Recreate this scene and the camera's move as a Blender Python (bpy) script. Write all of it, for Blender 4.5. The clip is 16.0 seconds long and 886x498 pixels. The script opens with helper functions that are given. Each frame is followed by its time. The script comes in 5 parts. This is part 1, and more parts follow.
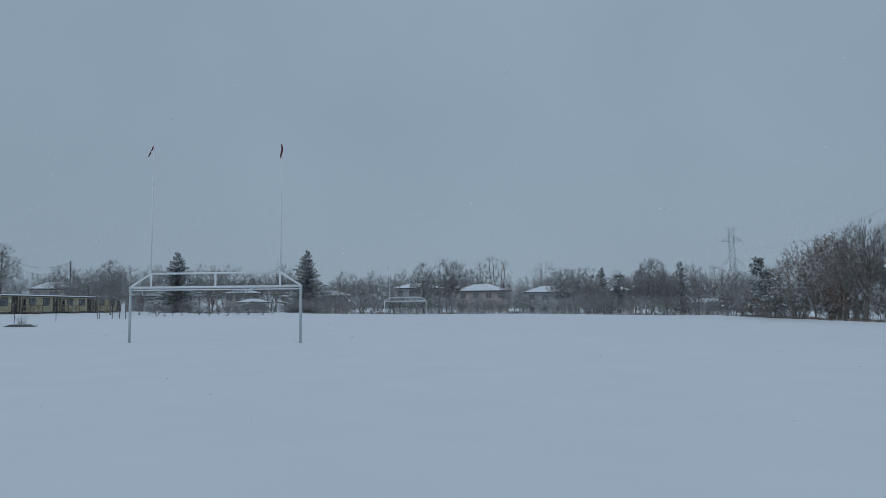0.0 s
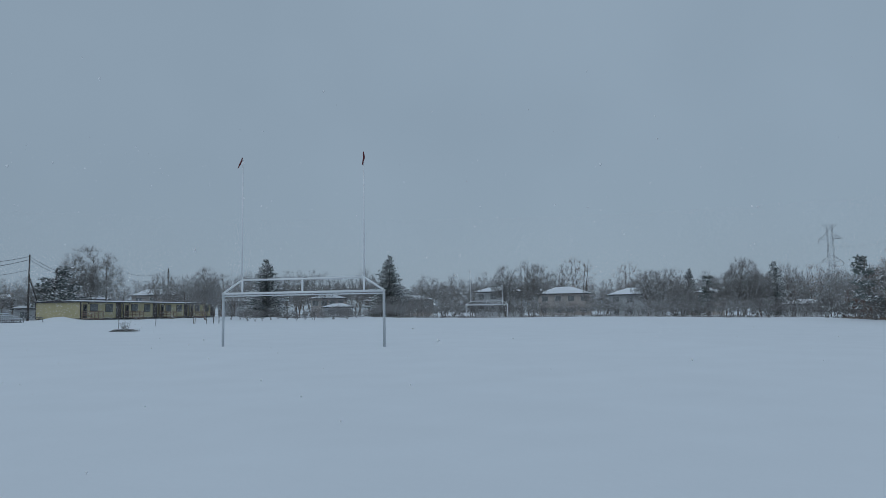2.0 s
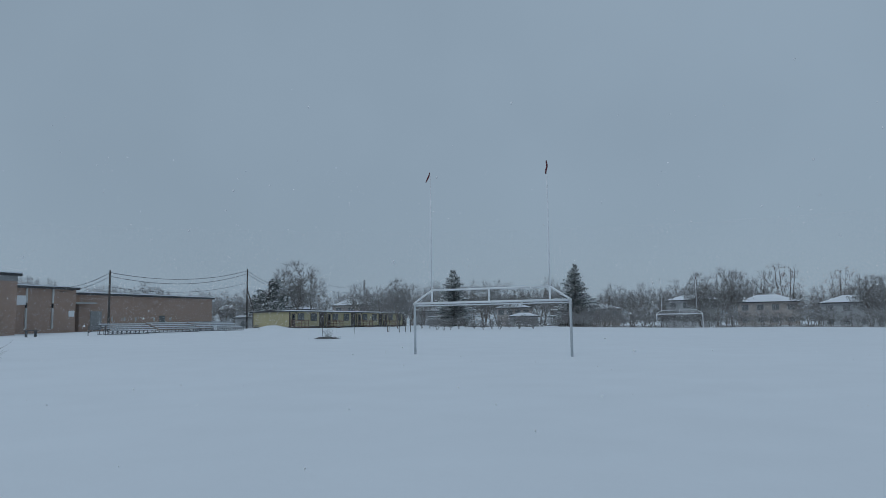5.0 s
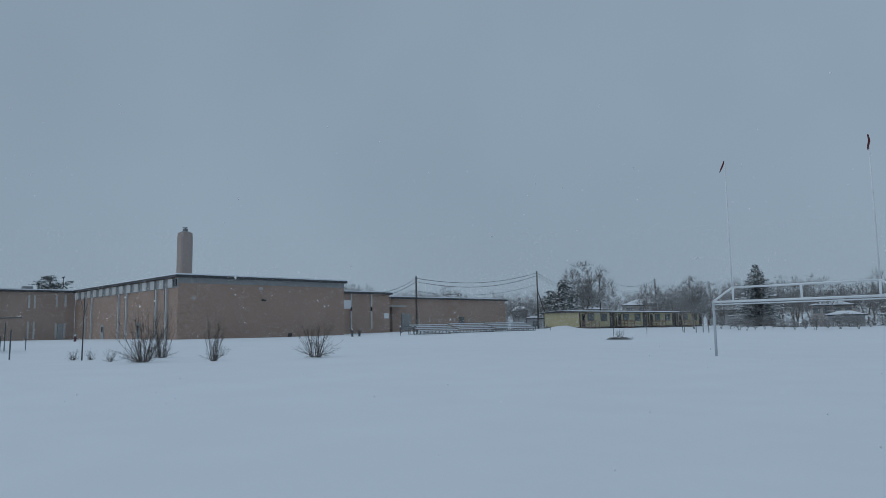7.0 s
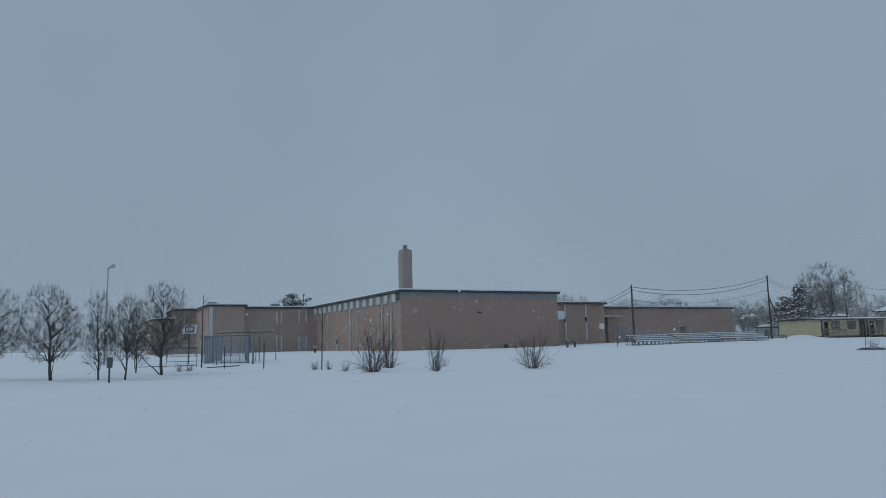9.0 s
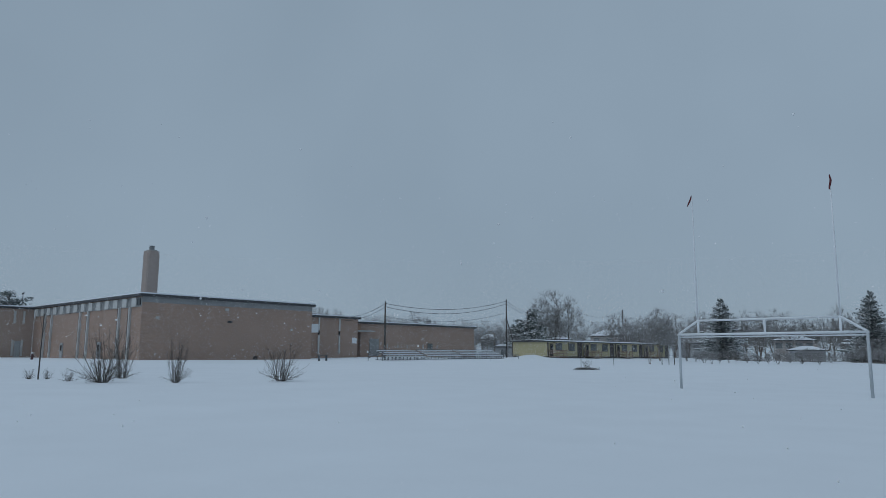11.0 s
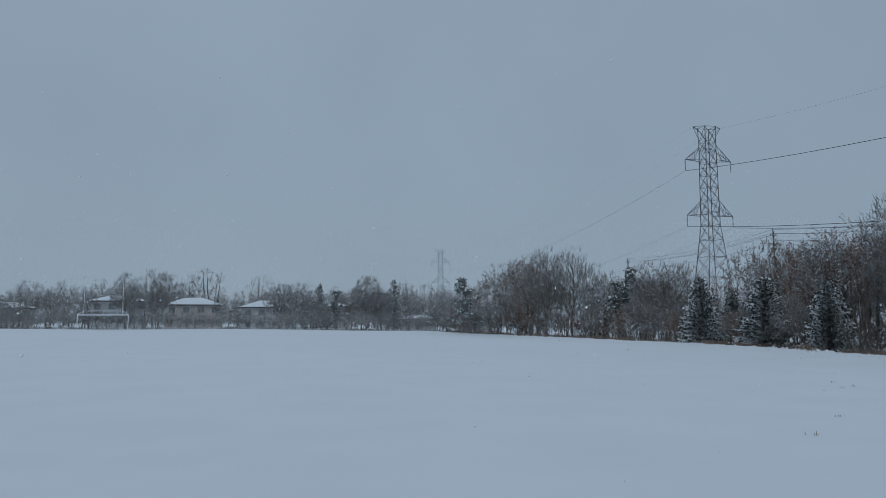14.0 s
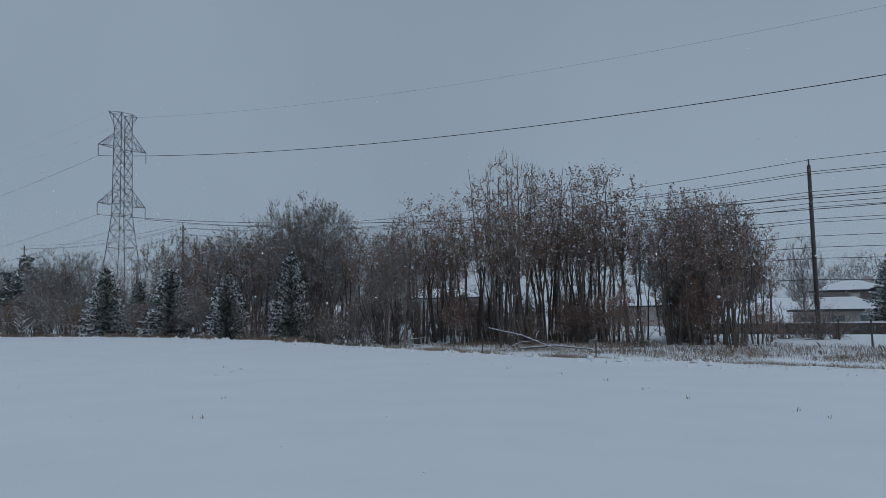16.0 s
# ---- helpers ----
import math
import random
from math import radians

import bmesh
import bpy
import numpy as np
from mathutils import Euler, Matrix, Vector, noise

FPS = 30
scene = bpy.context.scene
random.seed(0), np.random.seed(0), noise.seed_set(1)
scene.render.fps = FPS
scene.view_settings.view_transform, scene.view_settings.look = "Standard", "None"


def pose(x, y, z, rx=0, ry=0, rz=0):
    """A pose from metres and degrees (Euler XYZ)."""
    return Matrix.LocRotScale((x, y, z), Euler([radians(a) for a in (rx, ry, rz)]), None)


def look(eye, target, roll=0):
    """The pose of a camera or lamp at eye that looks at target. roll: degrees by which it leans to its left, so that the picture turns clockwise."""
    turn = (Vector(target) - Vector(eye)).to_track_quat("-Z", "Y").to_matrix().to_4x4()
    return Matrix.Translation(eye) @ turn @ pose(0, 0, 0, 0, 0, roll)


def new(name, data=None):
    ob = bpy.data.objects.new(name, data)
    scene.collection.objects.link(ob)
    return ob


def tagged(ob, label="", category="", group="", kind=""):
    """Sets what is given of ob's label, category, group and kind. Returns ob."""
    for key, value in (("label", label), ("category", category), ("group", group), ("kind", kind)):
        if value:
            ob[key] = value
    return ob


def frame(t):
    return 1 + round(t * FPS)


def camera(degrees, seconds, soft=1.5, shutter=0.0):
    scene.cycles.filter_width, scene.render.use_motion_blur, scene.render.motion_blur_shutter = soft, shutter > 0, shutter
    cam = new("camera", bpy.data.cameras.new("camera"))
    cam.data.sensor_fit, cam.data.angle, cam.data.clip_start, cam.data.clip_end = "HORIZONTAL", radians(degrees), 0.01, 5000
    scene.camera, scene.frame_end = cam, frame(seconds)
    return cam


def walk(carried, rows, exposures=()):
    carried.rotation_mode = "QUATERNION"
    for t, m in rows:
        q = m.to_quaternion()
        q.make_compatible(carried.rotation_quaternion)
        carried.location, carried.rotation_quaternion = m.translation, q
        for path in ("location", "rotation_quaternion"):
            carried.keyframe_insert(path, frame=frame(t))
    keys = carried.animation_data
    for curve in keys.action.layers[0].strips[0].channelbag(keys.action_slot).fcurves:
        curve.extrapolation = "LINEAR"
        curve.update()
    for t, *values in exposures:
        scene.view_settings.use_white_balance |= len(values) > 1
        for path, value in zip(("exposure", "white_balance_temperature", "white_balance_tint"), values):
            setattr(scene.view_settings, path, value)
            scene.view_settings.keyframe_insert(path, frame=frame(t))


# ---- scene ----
# ---- camera: turning on the spot, held before the body (seconds, heading, tilt, lean) ----
cam = camera(64.14, 16.0, soft=0.55)
EYE_HEIGHT, REACH = 1.49, 0.18
TURN = [
    (0.00, -1.81, 4.64, -0.57),
    (0.50, -2.80, 4.70, -0.66),
    (1.00, -4.35, 4.74, -0.78),
    (1.50, -6.23, 4.83, -0.87),
    (2.00, -8.34, 5.01, -0.94),
    (2.50, -10.53, 5.25, -0.97),
    (3.00, -12.60, 5.43, -0.95),
    (3.20, -13.30, 5.49, -0.98),
    (3.70, -15.14, 5.63, -0.94),
    (4.25, -17.70, 5.79, -0.81),
    (4.80, -21.41, 5.93, -0.77),
    (5.30, -26.30, 6.06, -1.00),
    (5.50, -28.60, 6.10, -1.16),
    (6.00, -34.57, 6.17, -0.83),
    (6.50, -40.42, 6.23, -0.91),
    (7.00, -46.23, 6.37, -0.96),
    (7.50, -51.69, 6.56, -1.10),
    (8.00, -56.71, 6.79, -1.05),
    (8.20, -58.52, 6.94, -1.13),
    (8.50, -60.93, 7.17, -1.23),
    (8.85, -62.84, 7.44, -1.30),
    (9.20, -63.58, 7.71, -1.28),
    (9.55, -62.91, 7.96, -1.17),
    (9.95, -60.14, 8.20, -0.89),
    (10.30, -55.71, 8.37, -0.49),
    (10.50, -52.59, 8.46, -0.22),
    (11.00, -43.83, 8.48, 0.34),
    (11.50, -33.75, 8.13, 0.39),
    (12.00, -23.07, 7.74, 0.33),
    (12.50, -12.37, 7.42, -0.08),
    (13.00, -1.24, 6.91, -0.01),
    (13.50, 9.91, 6.34, 0.08),
    (14.00, 20.67, 5.73, -0.21),
    (14.50, 31.75, 5.28, -0.60),
    (15.00, 43.59, 4.92, -0.93),
    (15.50, 55.20, 4.63, -1.39),
    (16.00, 66.04, 4.47, -1.23),
]


def carried_at(yaw, tilt, lean):
    a, b = radians(yaw), radians(tilt)
    eye = Vector((REACH * math.sin(a), REACH * math.cos(a), EYE_HEIGHT))
    way = Vector((math.sin(a) * math.cos(b), math.cos(a) * math.cos(b), math.sin(b)))
    return look(eye, eye + way * 10, lean)


walk(cam, [(t, carried_at(a, b, c)) for t, a, b, c in TURN],
     [(0.0, 0.0, 6500, 10), (13.0, 0.0, 6500, 10), (14.5, -0.04, 6540, 11), (16.0, -0.07, 6640, 13)])

# ---- sky and light: overcast snowfall ----
world = bpy.data.worlds.new("overcast_sky")
scene.world = world
world.use_nodes = True
wt = world.node_tree
bg = wt.nodes["Background"]
sky = wt.nodes.new("ShaderNodeTexSky")
sky.sky_type, sky.sun_disc = "NISHITA", False
sky.sun_elevation, sky.sun_rotation = radians(28), radians(200)
dim = wt.nodes.new("ShaderNodeMixRGB")
dim.blend_type, dim.inputs[0].default_value = "MULTIPLY", 1.0
dim.inputs[2].default_value = (0.06, 0.06, 0.06, 1)
wt.links.new(sky.outputs[0], dim.inputs[1])
tc = wt.nodes.new("ShaderNodeTexCoord")
cloud = wt.nodes.new("ShaderNodeTexNoise")
cloud.inputs["Scale"].default_value, cloud.inputs["Detail"].default_value = 1.6, 4
wt.links.new(tc.outputs["Generated"], cloud.inputs["Vector"])
ramp = wt.nodes.new("ShaderNodeValToRGB")
ramp.color_ramp.elements[0].position, ramp.color_ramp.elements[1].position = 0.3, 0.72
ramp.color_ramp.elements[0].color = (0.235, 0.312, 0.392, 1)
ramp.color_ramp.elements[1].color = (0.280, 0.368, 0.458, 1)
wt.links.new(cloud.outputs["Fac"], ramp.inputs[0])
mix = wt.nodes.new("ShaderNodeMixRGB")
mix.inputs[0].default_value = 0.94
wt.links.new(dim.outputs[0], mix.inputs[1])
wt.links.new(ramp.outputs[0], mix.inputs[2])
wt.links.new(mix.outputs[0], bg.inputs[0])
bg.inputs[1].default_value = 1.0
sun = new("sun", bpy.data.lights.new("sun", "SUN"))
sun.data.energy, sun.data.angle, sun.data.color = 0.5, radians(40), (0.86, 0.94, 1.0)
sun.matrix_world = look((0, 0, 60), (20, 45, 0))


# ---- materials ----
def material(name, base, rough=0.8, metal=0.0, vary=0.25, scale=3.0, fine=40.0, bump=0.0, snow=0.0, tint=None, spread=0.0):
    """Noise at two scales on the base colour, fine relief, and snow lying on upward faces where snow is over 0."""
    m = bpy.data.materials.new(name)
    m.use_nodes = True
    nt = m.node_tree
    n, l = nt.nodes, nt.links
    bsdf = n["Principled BSDF"]
    bsdf.inputs["Roughness"].default_value, bsdf.inputs["Metallic"].default_value = rough, metal
    co = n.new("ShaderNodeTexCoord")
    big, small = n.new("ShaderNodeTexNoise"), n.new("ShaderNodeTexNoise")
    big.inputs["Scale"].default_value, small.inputs["Scale"].default_value = scale, fine
    big.inputs["Detail"].default_value = 5
    for x in (big, small):
        l.new(co.outputs["Object"], x.inputs["Vector"])
    add = n.new("ShaderNodeMath")
    add.operation = "ADD"
    l.new(big.outputs["Fac"], add.inputs[0])
    l.new(small.outputs["Fac"], add.inputs[1])
    val = n.new("ShaderNodeMapRange")
    val.inputs["From Min"].default_value, val.inputs["From Max"].default_value = 0.6, 1.4
    val.inputs["To Min"].default_value, val.inputs["To Max"].default_value = 0, 1
    l.new(add.outputs[0], val.inputs["Value"])
    col = n.new("ShaderNodeMixRGB")
    lo = tint or tuple(c * (1 - vary) for c in base)
    col.inputs[1].default_value = (*lo, 1)
    col.inputs[2].default_value = (*(min(1, c * (1 + vary)) for c in base), 1)
    l.new(val.outputs[0], col.inputs[0])
    out = col.outputs[0]
    if spread:
        info, hsv = n.new("ShaderNodeObjectInfo"), n.new("ShaderNodeHueSaturation")
        rng = n.new("ShaderNodeMapRange")
        rng.inputs["To Min"].default_value, rng.inputs["To Max"].default_value = 1 - spread, 1 + spread
        l.new(info.outputs["Random"], rng.inputs["Value"])
        l.new(rng.outputs[0], hsv.inputs["Value"])
        l.new(out, hsv.inputs["Color"])
        out = hsv.outputs[0]
    if snow:
        geo, sep = n.new("ShaderNodeNewGeometry"), n.new("ShaderNodeSeparateXYZ")
        l.new(geo.outputs["Normal"], sep.inputs[0])
        lift = n.new("ShaderNodeMath")
        lift.operation = "MULTIPLY_ADD"
        lift.inputs[1].default_value = 0.9
        l.new(small.outputs["Fac"], lift.inputs[0])
        l.new(sep.outputs["Z"], lift.inputs[2])
        cut = n.new("ShaderNodeMapRange")
        cut.inputs["From Min"].default_value, cut.inputs["From Max"].default_value = 1.45 - snow, 1.6 - snow
        l.new(lift.outputs[0], cut.inputs["Value"])
        lay = n.new("ShaderNodeMixRGB")
        lay.inputs[2].default_value = (0.8, 0.82, 0.85, 1)
        l.new(cut.outputs[0], lay.inputs[0])
        l.new(out, lay.inputs[1])
        out = lay.outputs[0]
    l.new(out, bsdf.inputs["Base Color"])
    if bump:
        b = n.new("ShaderNodeBump")
        b.inputs["Strength"].default_value, b.inputs["Distance"].default_value = 0.6, bump
        l.new(add.outputs[0], b.inputs["Height"])
        l.new(b.outputs[0], bsdf.inputs["Normal"])
    return m


def brick_material(name, c1, c2, mortar):
    m = material(name, c1, 0.9, vary=0.3, scale=0.35, fine=3.0, bump=0.004)
    nt = m.node_tree
    n, l = nt.nodes, nt.links
    geo, sep, cmb = n.new("ShaderNodeNewGeometry"), n.new("ShaderNodeSeparateXYZ"), n.new("ShaderNodeCombineXYZ")
    l.new(geo.outputs["Position"], sep.inputs[0])
    s = n.new("ShaderNodeMath")
    l.new(sep.outputs["X"], s.inputs[0])
    l.new(sep.outputs["Y"], s.inputs[1])
    l.new(s.outputs[0], cmb.inputs[0])
    l.new(sep.outputs["Z"], cmb.inputs[1])
    b = n.new("ShaderNodeTexBrick")
    b.inputs["Scale"].default_value = 1.0
    b.inputs["Brick Width"].default_value, b.inputs["Row Height"].default_value = 0.22, 0.075
    b.inputs["Mortar Size"].default_value = 0.008
    b.inputs["Color1"].default_value, b.inputs["Color2"].default_value, b.inputs["Mortar"].default_value = (*c1, 1), (*c2, 1), (*mortar, 1)
    l.new(cmb.outputs[0], b.inputs["Vector"])
    over = n.new("ShaderNodeMixRGB")
    over.inputs[0].default_value = 0.75
    bsdf = n["Principled BSDF"]
    old = bsdf.inputs["Base Color"].links[0].from_socket
    l.new(old, over.inputs[1])
    l.new(b.outputs["Color"], over.inputs[2])
    l.new(over.outputs[0], bsdf.inputs["Base Color"])
    return m


def snow_material():
    m = material("field_snow", (0.83, 0.86, 0.90), 0.75, vary=0.035, scale=0.05, fine=0.5)
    nt = m.node_tree
    n, l = nt.nodes, nt.links
    co = n.new("ShaderNodeTexCoord")
    b1, b2 = n.new("ShaderNodeBump"), n.new("ShaderNodeBump")
    for node, sc, dist, last in ((b1, 0.55, 0.05, None), (b2, 7.0, 0.012, b1)):
        t = n.new("ShaderNodeTexNoise")
        t.inputs["Scale"].default_value, t.inputs["Detail"].default_value = sc, 5
        l.new(co.outputs["Object"], t.inputs["Vector"])
        node.inputs["Strength"].default_value, node.inputs["Distance"].default_value = 0.5, dist
        l.new(t.outputs["Fac"], node.inputs["Height"])
        if last:
            l.new(last.outputs[0], node.inputs["Normal"])
    l.new(b2.outputs[0], n["Principled BSDF"].inputs["Normal"])
    return m


SNOW = snow_material()
ROOF_SNOW = material("roof_snow", (0.82, 0.85, 0.89), 0.7, vary=0.05, scale=0.4, fine=4, bump=0.03)


def veil_material():
    """Airborne crystals: half of the light goes through them."""
    m = bpy.data.materials.new("distant_snowflake")
    m.use_nodes = True
    n, l = m.node_tree.nodes, m.node_tree.links
    n.remove(n["Principled BSDF"])
    front, through_it, half = n.new("ShaderNodeBsdfDiffuse"), n.new("ShaderNodeBsdfTranslucent"), n.new("ShaderNodeMixShader")
    for node in (front, through_it):
        node.inputs["Color"].default_value = (0.93, 0.93, 0.94, 1)
    half.inputs[0].default_value = 0.5
    l.new(front.outputs[0], half.inputs[1])
    l.new(through_it.outputs[0], half.inputs[2])
    l.new(half.outputs[0], n["Material Output"].inputs["Surface"])
    return m


FLAKE_FAR = veil_material()
FLAKE = material("snowflake", (0.92, 0.93, 0.95), 0.6, vary=0.03)
# base colour lightened to stand in for haze over far trees and thickets
TWIG_FAR = material("hazy_far_twigs", (0.25, 0.24, 0.237), 0.95, vary=0.35, scale=0.8, fine=5, snow=0.16, spread=0.2)
PALE_PANEL = material("pale_painted_concrete", (0.53, 0.53, 0.52), 0.8, vary=0.12, scale=0.9, fine=9, bump=0.003)
WHITE_PAINT = material("white_painted_steel", (0.78, 0.80, 0.83), 0.4, vary=0.10, scale=2, fine=30, bump=0.001)
POST_PAINT = material("dull_grey_post", (0.47, 0.50, 0.53), 0.5, vary=0.18, scale=1.5, fine=20)
RIBBON_RED = material("red_ribbon", (0.11, 0.015, 0.02), 0.7, vary=0.3, scale=8)
BARK = material("grey_brown_bark", (0.17, 0.16, 0.155), 0.95, vary=0.4, scale=2.0, fine=14, bump=0.01, snow=0.36, spread=0.3)
BARK_DARK = material("dark_bark", (0.20, 0.165, 0.145), 0.95, vary=0.4, scale=2.0, fine=14, bump=0.01, snow=0.30, spread=0.25)
# real snow dusting, plus a pale base colour that paints in distance haze
TWIG = material("hazy_snowy_twigs", (0.25, 0.25, 0.255), 0.95, vary=0.4, scale=1.5, fine=9, snow=0.58, spread=0.25)
TWIG_DARK = material("dark_twigs", (0.235, 0.172, 0.143), 0.95, vary=0.4, scale=1.5, fine=9, snow=0.46, spread=0.25)
BARK_BLACK = material("damp_black_bark", (0.105, 0.088, 0.078), 0.95, vary=0.4, scale=2.0, fine=14, bump=0.01, snow=0.08, spread=0.2)
TWIG_BLACK = material("damp_black_twigs", (0.10, 0.095, 0.09), 0.95, vary=0.4, scale=1.5, fine=9, snow=0.12, spread=0.2)
TWIG_GREY = material("grey_brushwood", (0.21, 0.198, 0.190), 0.95, vary=0.4, scale=1.5, fine=9, snow=0.48, spread=0.25)
SEEDS = material("withered_brown_leaves", (0.205, 0.122, 0.095), 0.9, vary=0.45, scale=1.2, fine=11, snow=0.24, spread=0.2)
# green greyed and lightened in the base colour to suggest haze
NEEDLES = material("hazy_green_needles", (0.13, 0.155, 0.15), 0.9, vary=0.4, scale=1.5, fine=8, snow=0.44, spread=0.25)
NEEDLES_SNOWY = material("snowy_needles", (0.06, 0.078, 0.068), 0.9, vary=0.4, scale=1.5, fine=9, snow=0.46, spread=0.2)
GRASS = material("dry_grass", (0.27, 0.205, 0.145), 0.95, vary=0.4, scale=0.6, fine=9)
GRASS_RED = material("russet_weeds", (0.25, 0.185, 0.145), 0.95, vary=0.4, scale=0.6, fine=9)
GRASS_GREY = material("grey_dead_grass", (0.21, 0.19, 0.175), 0.95, vary=0.35, scale=0.6, fine=9)
SOIL = material("dark_soil", (0.05, 0.045, 0.042), 0.95, vary=0.4, scale=3, fine=20, bump=0.02, snow=0.05)
TURF = material("frozen_turf", (0.16, 0.14, 0.12), 0.95, vary=0.4, scale=3, fine=20, snow=0.6)
BRICK = brick_material("school_brick", (0.42, 0.280, 0.213), (0.265, 0.174, 0.139), (0.40, 0.345, 0.31))
# the school's brick again, paled to paint haze over the distant west wing
BRICK_HAZED = brick_material("hazed_wing_brick", (0.44, 0.315, 0.25), (0.32, 0.228, 0.185), (0.42, 0.365, 0.33))
BRICK_CHIMNEY = brick_material("chimney_brick", (0.37, 0.30, 0.27), (0.32, 0.255, 0.225), (0.33, 0.29, 0.27))
# brick tones lifted and drawn together so far walls look hazy
BRICK_FAR = brick_material("hazy_house_brick", (0.42, 0.37, 0.34), (0.36, 0.31, 0.285), (0.44, 0.41, 0.39))
CONCRETE = material("pale_concrete", (0.42, 0.42, 0.41), 0.85, vary=0.15, scale=0.8, fine=12, bump=0.004)
BAND = material("weathered_frieze", (0.27, 0.275, 0.275), 0.85, vary=0.2, scale=0.8, fine=12)
FASCIA = material("dark_metal_fascia", (0.045, 0.045, 0.05), 0.5, vary=0.2, scale=1, fine=8)
SIDING = material("yellow_siding", (0.44, 0.39, 0.235), 0.7, vary=0.10, scale=0.5, fine=6, bump=0.004)
BROWN_TRIM = material("brown_trim", (0.075, 0.06, 0.055), 0.7, vary=0.2)
PALE_SIDING = material("pale_siding", (0.40, 0.41, 0.42), 0.75, vary=0.1, scale=0.6, fine=5)
WOOD = material("weathered_wood", (0.25, 0.17, 0.13), 0.9, vary=0.3, scale=2, fine=20, bump=0.004, snow=0.3)
POLE_WOOD = material("creosoted_pole", (0.085, 0.075, 0.07), 0.9, vary=0.3, scale=1, fine=12, bump=0.006)
STEEL = material("galvanised_steel", (0.24, 0.25, 0.26), 0.5, 0.7, vary=0.2, scale=1, fine=8)
STEEL_DARK = material("weathered_lattice_steel", (0.13, 0.135, 0.14), 0.55, 0.5, vary=0.25, scale=0.5, fine=5)
FENCE_STEEL = material("dull_fence_steel", (0.12, 0.13, 0.14), 0.6, 0.4, vary=0.2)
CHAIN = material("zinc_chain_link", (0.30, 0.34, 0.385), 0.6, 0.1, vary=0.15)
ALUMINIUM = material("bench_aluminium", (0.45, 0.47, 0.49), 0.4, 0.6, vary=0.15, scale=1, fine=10, snow=0.62)
WIRE = material("overhead_wire", (0.04, 0.04, 0.045), 0.6, 0.3, vary=0.1)
PORCELAIN = material("insulator", (0.12, 0.11, 0.11), 0.3, vary=0.1)
PANE = material("curtained_window_glass", (0.17, 0.18, 0.185), 0.1, vary=0.3, scale=0.8, fine=4)
GLASS = material("dark_window_glass", (0.025, 0.03, 0.035), 0.08, vary=0.1)
BOARD_WHITE = material("white_board", (0.78, 0.80, 0.82), 0.5, vary=0.05)
DOOR_GREY = material("grey_door", (0.34, 0.35, 0.36), 0.5, vary=0.1)
HYDRANT_RED = material("hydrant_red", (0.09, 0.04, 0.038), 0.5, vary=0.2, snow=0.4)


# ---- builders ----
class Shape:
    """Collects boxes, tubes and faces into one mesh."""

    def __init__(self):
        self.v, self.f = [], []

    def add(self, vs, fs):
        k = len(self.v)
        self.v += [tuple(p) for p in vs]
        self.f += [tuple(i + k for i in q) for q in fs]
        return self

    def box(self, x0, x1, y0, y1, z0, z1):
        vs = [(x, y, z) for z in (z0, z1) for x, y in ((x0, y0), (x1, y0), (x1, y1), (x0, y1))]
        return self.add(vs, [(3, 2, 1, 0), (4, 5, 6, 7), (0, 1, 5, 4), (1, 2, 6, 5), (2, 3, 7, 6), (3, 0, 4, 7)])

    def tube(self, a, b, r0, r1=None, n=8, caps=True):
        a, b = Vector(a), Vector(b)
        r1 = r0 if r1 is None else r1
        w = (b - a).normalized()
        u = w.orthogonal().normalized()
        s = w.cross(u)
        ring = [(math.cos(2 * math.pi * i / n), math.sin(2 * math.pi * i / n)) for i in range(n)]
        vs = [a + (u * c + s * d) * r0 for c, d in ring] + [b + (u * c + s * d) * r1 for c, d in ring]
        fs = [(i, (i + 1) % n, n + (i + 1) % n, n + i) for i in range(n)]
        if caps:
            fs += [tuple(range(n - 1, -1, -1)), tuple(range(n, 2 * n))]
        return self.add(vs, fs)

    def path(self, pts, r, n=5):
        """One unbroken tube through the points."""
        pts = [Vector(p) for p in pts]
        k, m = len(self.v), len(pts)
        for i, p in enumerate(pts):
            w = (pts[min(i + 1, m - 1)] - pts[max(i - 1, 0)]).normalized()
            u = w.cross(Vector((0.31, 0.17, 0.93))).normalized()
            s = w.cross(u)
            for j in range(n):
                t = 2 * math.pi * j / n
                self.v.append(tuple(p + (u * math.cos(t) + s * math.sin(t)) * r))
        for i in range(m - 1):
            for j in range(n):
                q = k + i * n
                self.f.append((q + j, q + (j + 1) % n, q + n + (j + 1) % n, q + n + j))
        return self

    def mesh(self, name, mat, smooth=False):
        me = bpy.data.meshes.new(name)
        me.from_pydata(self.v, [], self.f)
        me.materials.append(mat)
        if smooth:
            me.polygons.foreach_set("use_smooth", [True] * len(me.polygons))
        me.update()
        return me


def part(name, shape, mat, parent, label="", smooth=False):
    me = shape if isinstance(shape, bpy.types.Mesh) else shape.mesh(name, mat, smooth)
    ob = new(name, me)
    ob.parent = parent
    return tagged(ob, label)


def thing(name, m, label, category, group="", kind=""):
    ob = new(name)
    ob.empty_display_size = 0.3
    ob.matrix_world = m
    return tagged(ob, label, category, group, kind)


def at(az, dist, z=None):
    a = radians(az)
    x, y = dist * math.sin(a), dist * math.cos(a)
    return (x, y, lie(x, y) if z is None else z)


def ramp01(v, a, b):
    t = min(1.0, max(0.0, (v - a) / (b - a)))
    return t * t * (3 - 2 * t)


# the east edge of the playing field, north to south
EDGE = [(60, 420), (45, 150), (40.5, 100), (40, 70), (39.6, 46), (35.8, 30.2), (29.0, 14.6), (25.9, 8.8), (24.2, 2.6), (22.6, -3.5), (20, -25), (14, -80)]


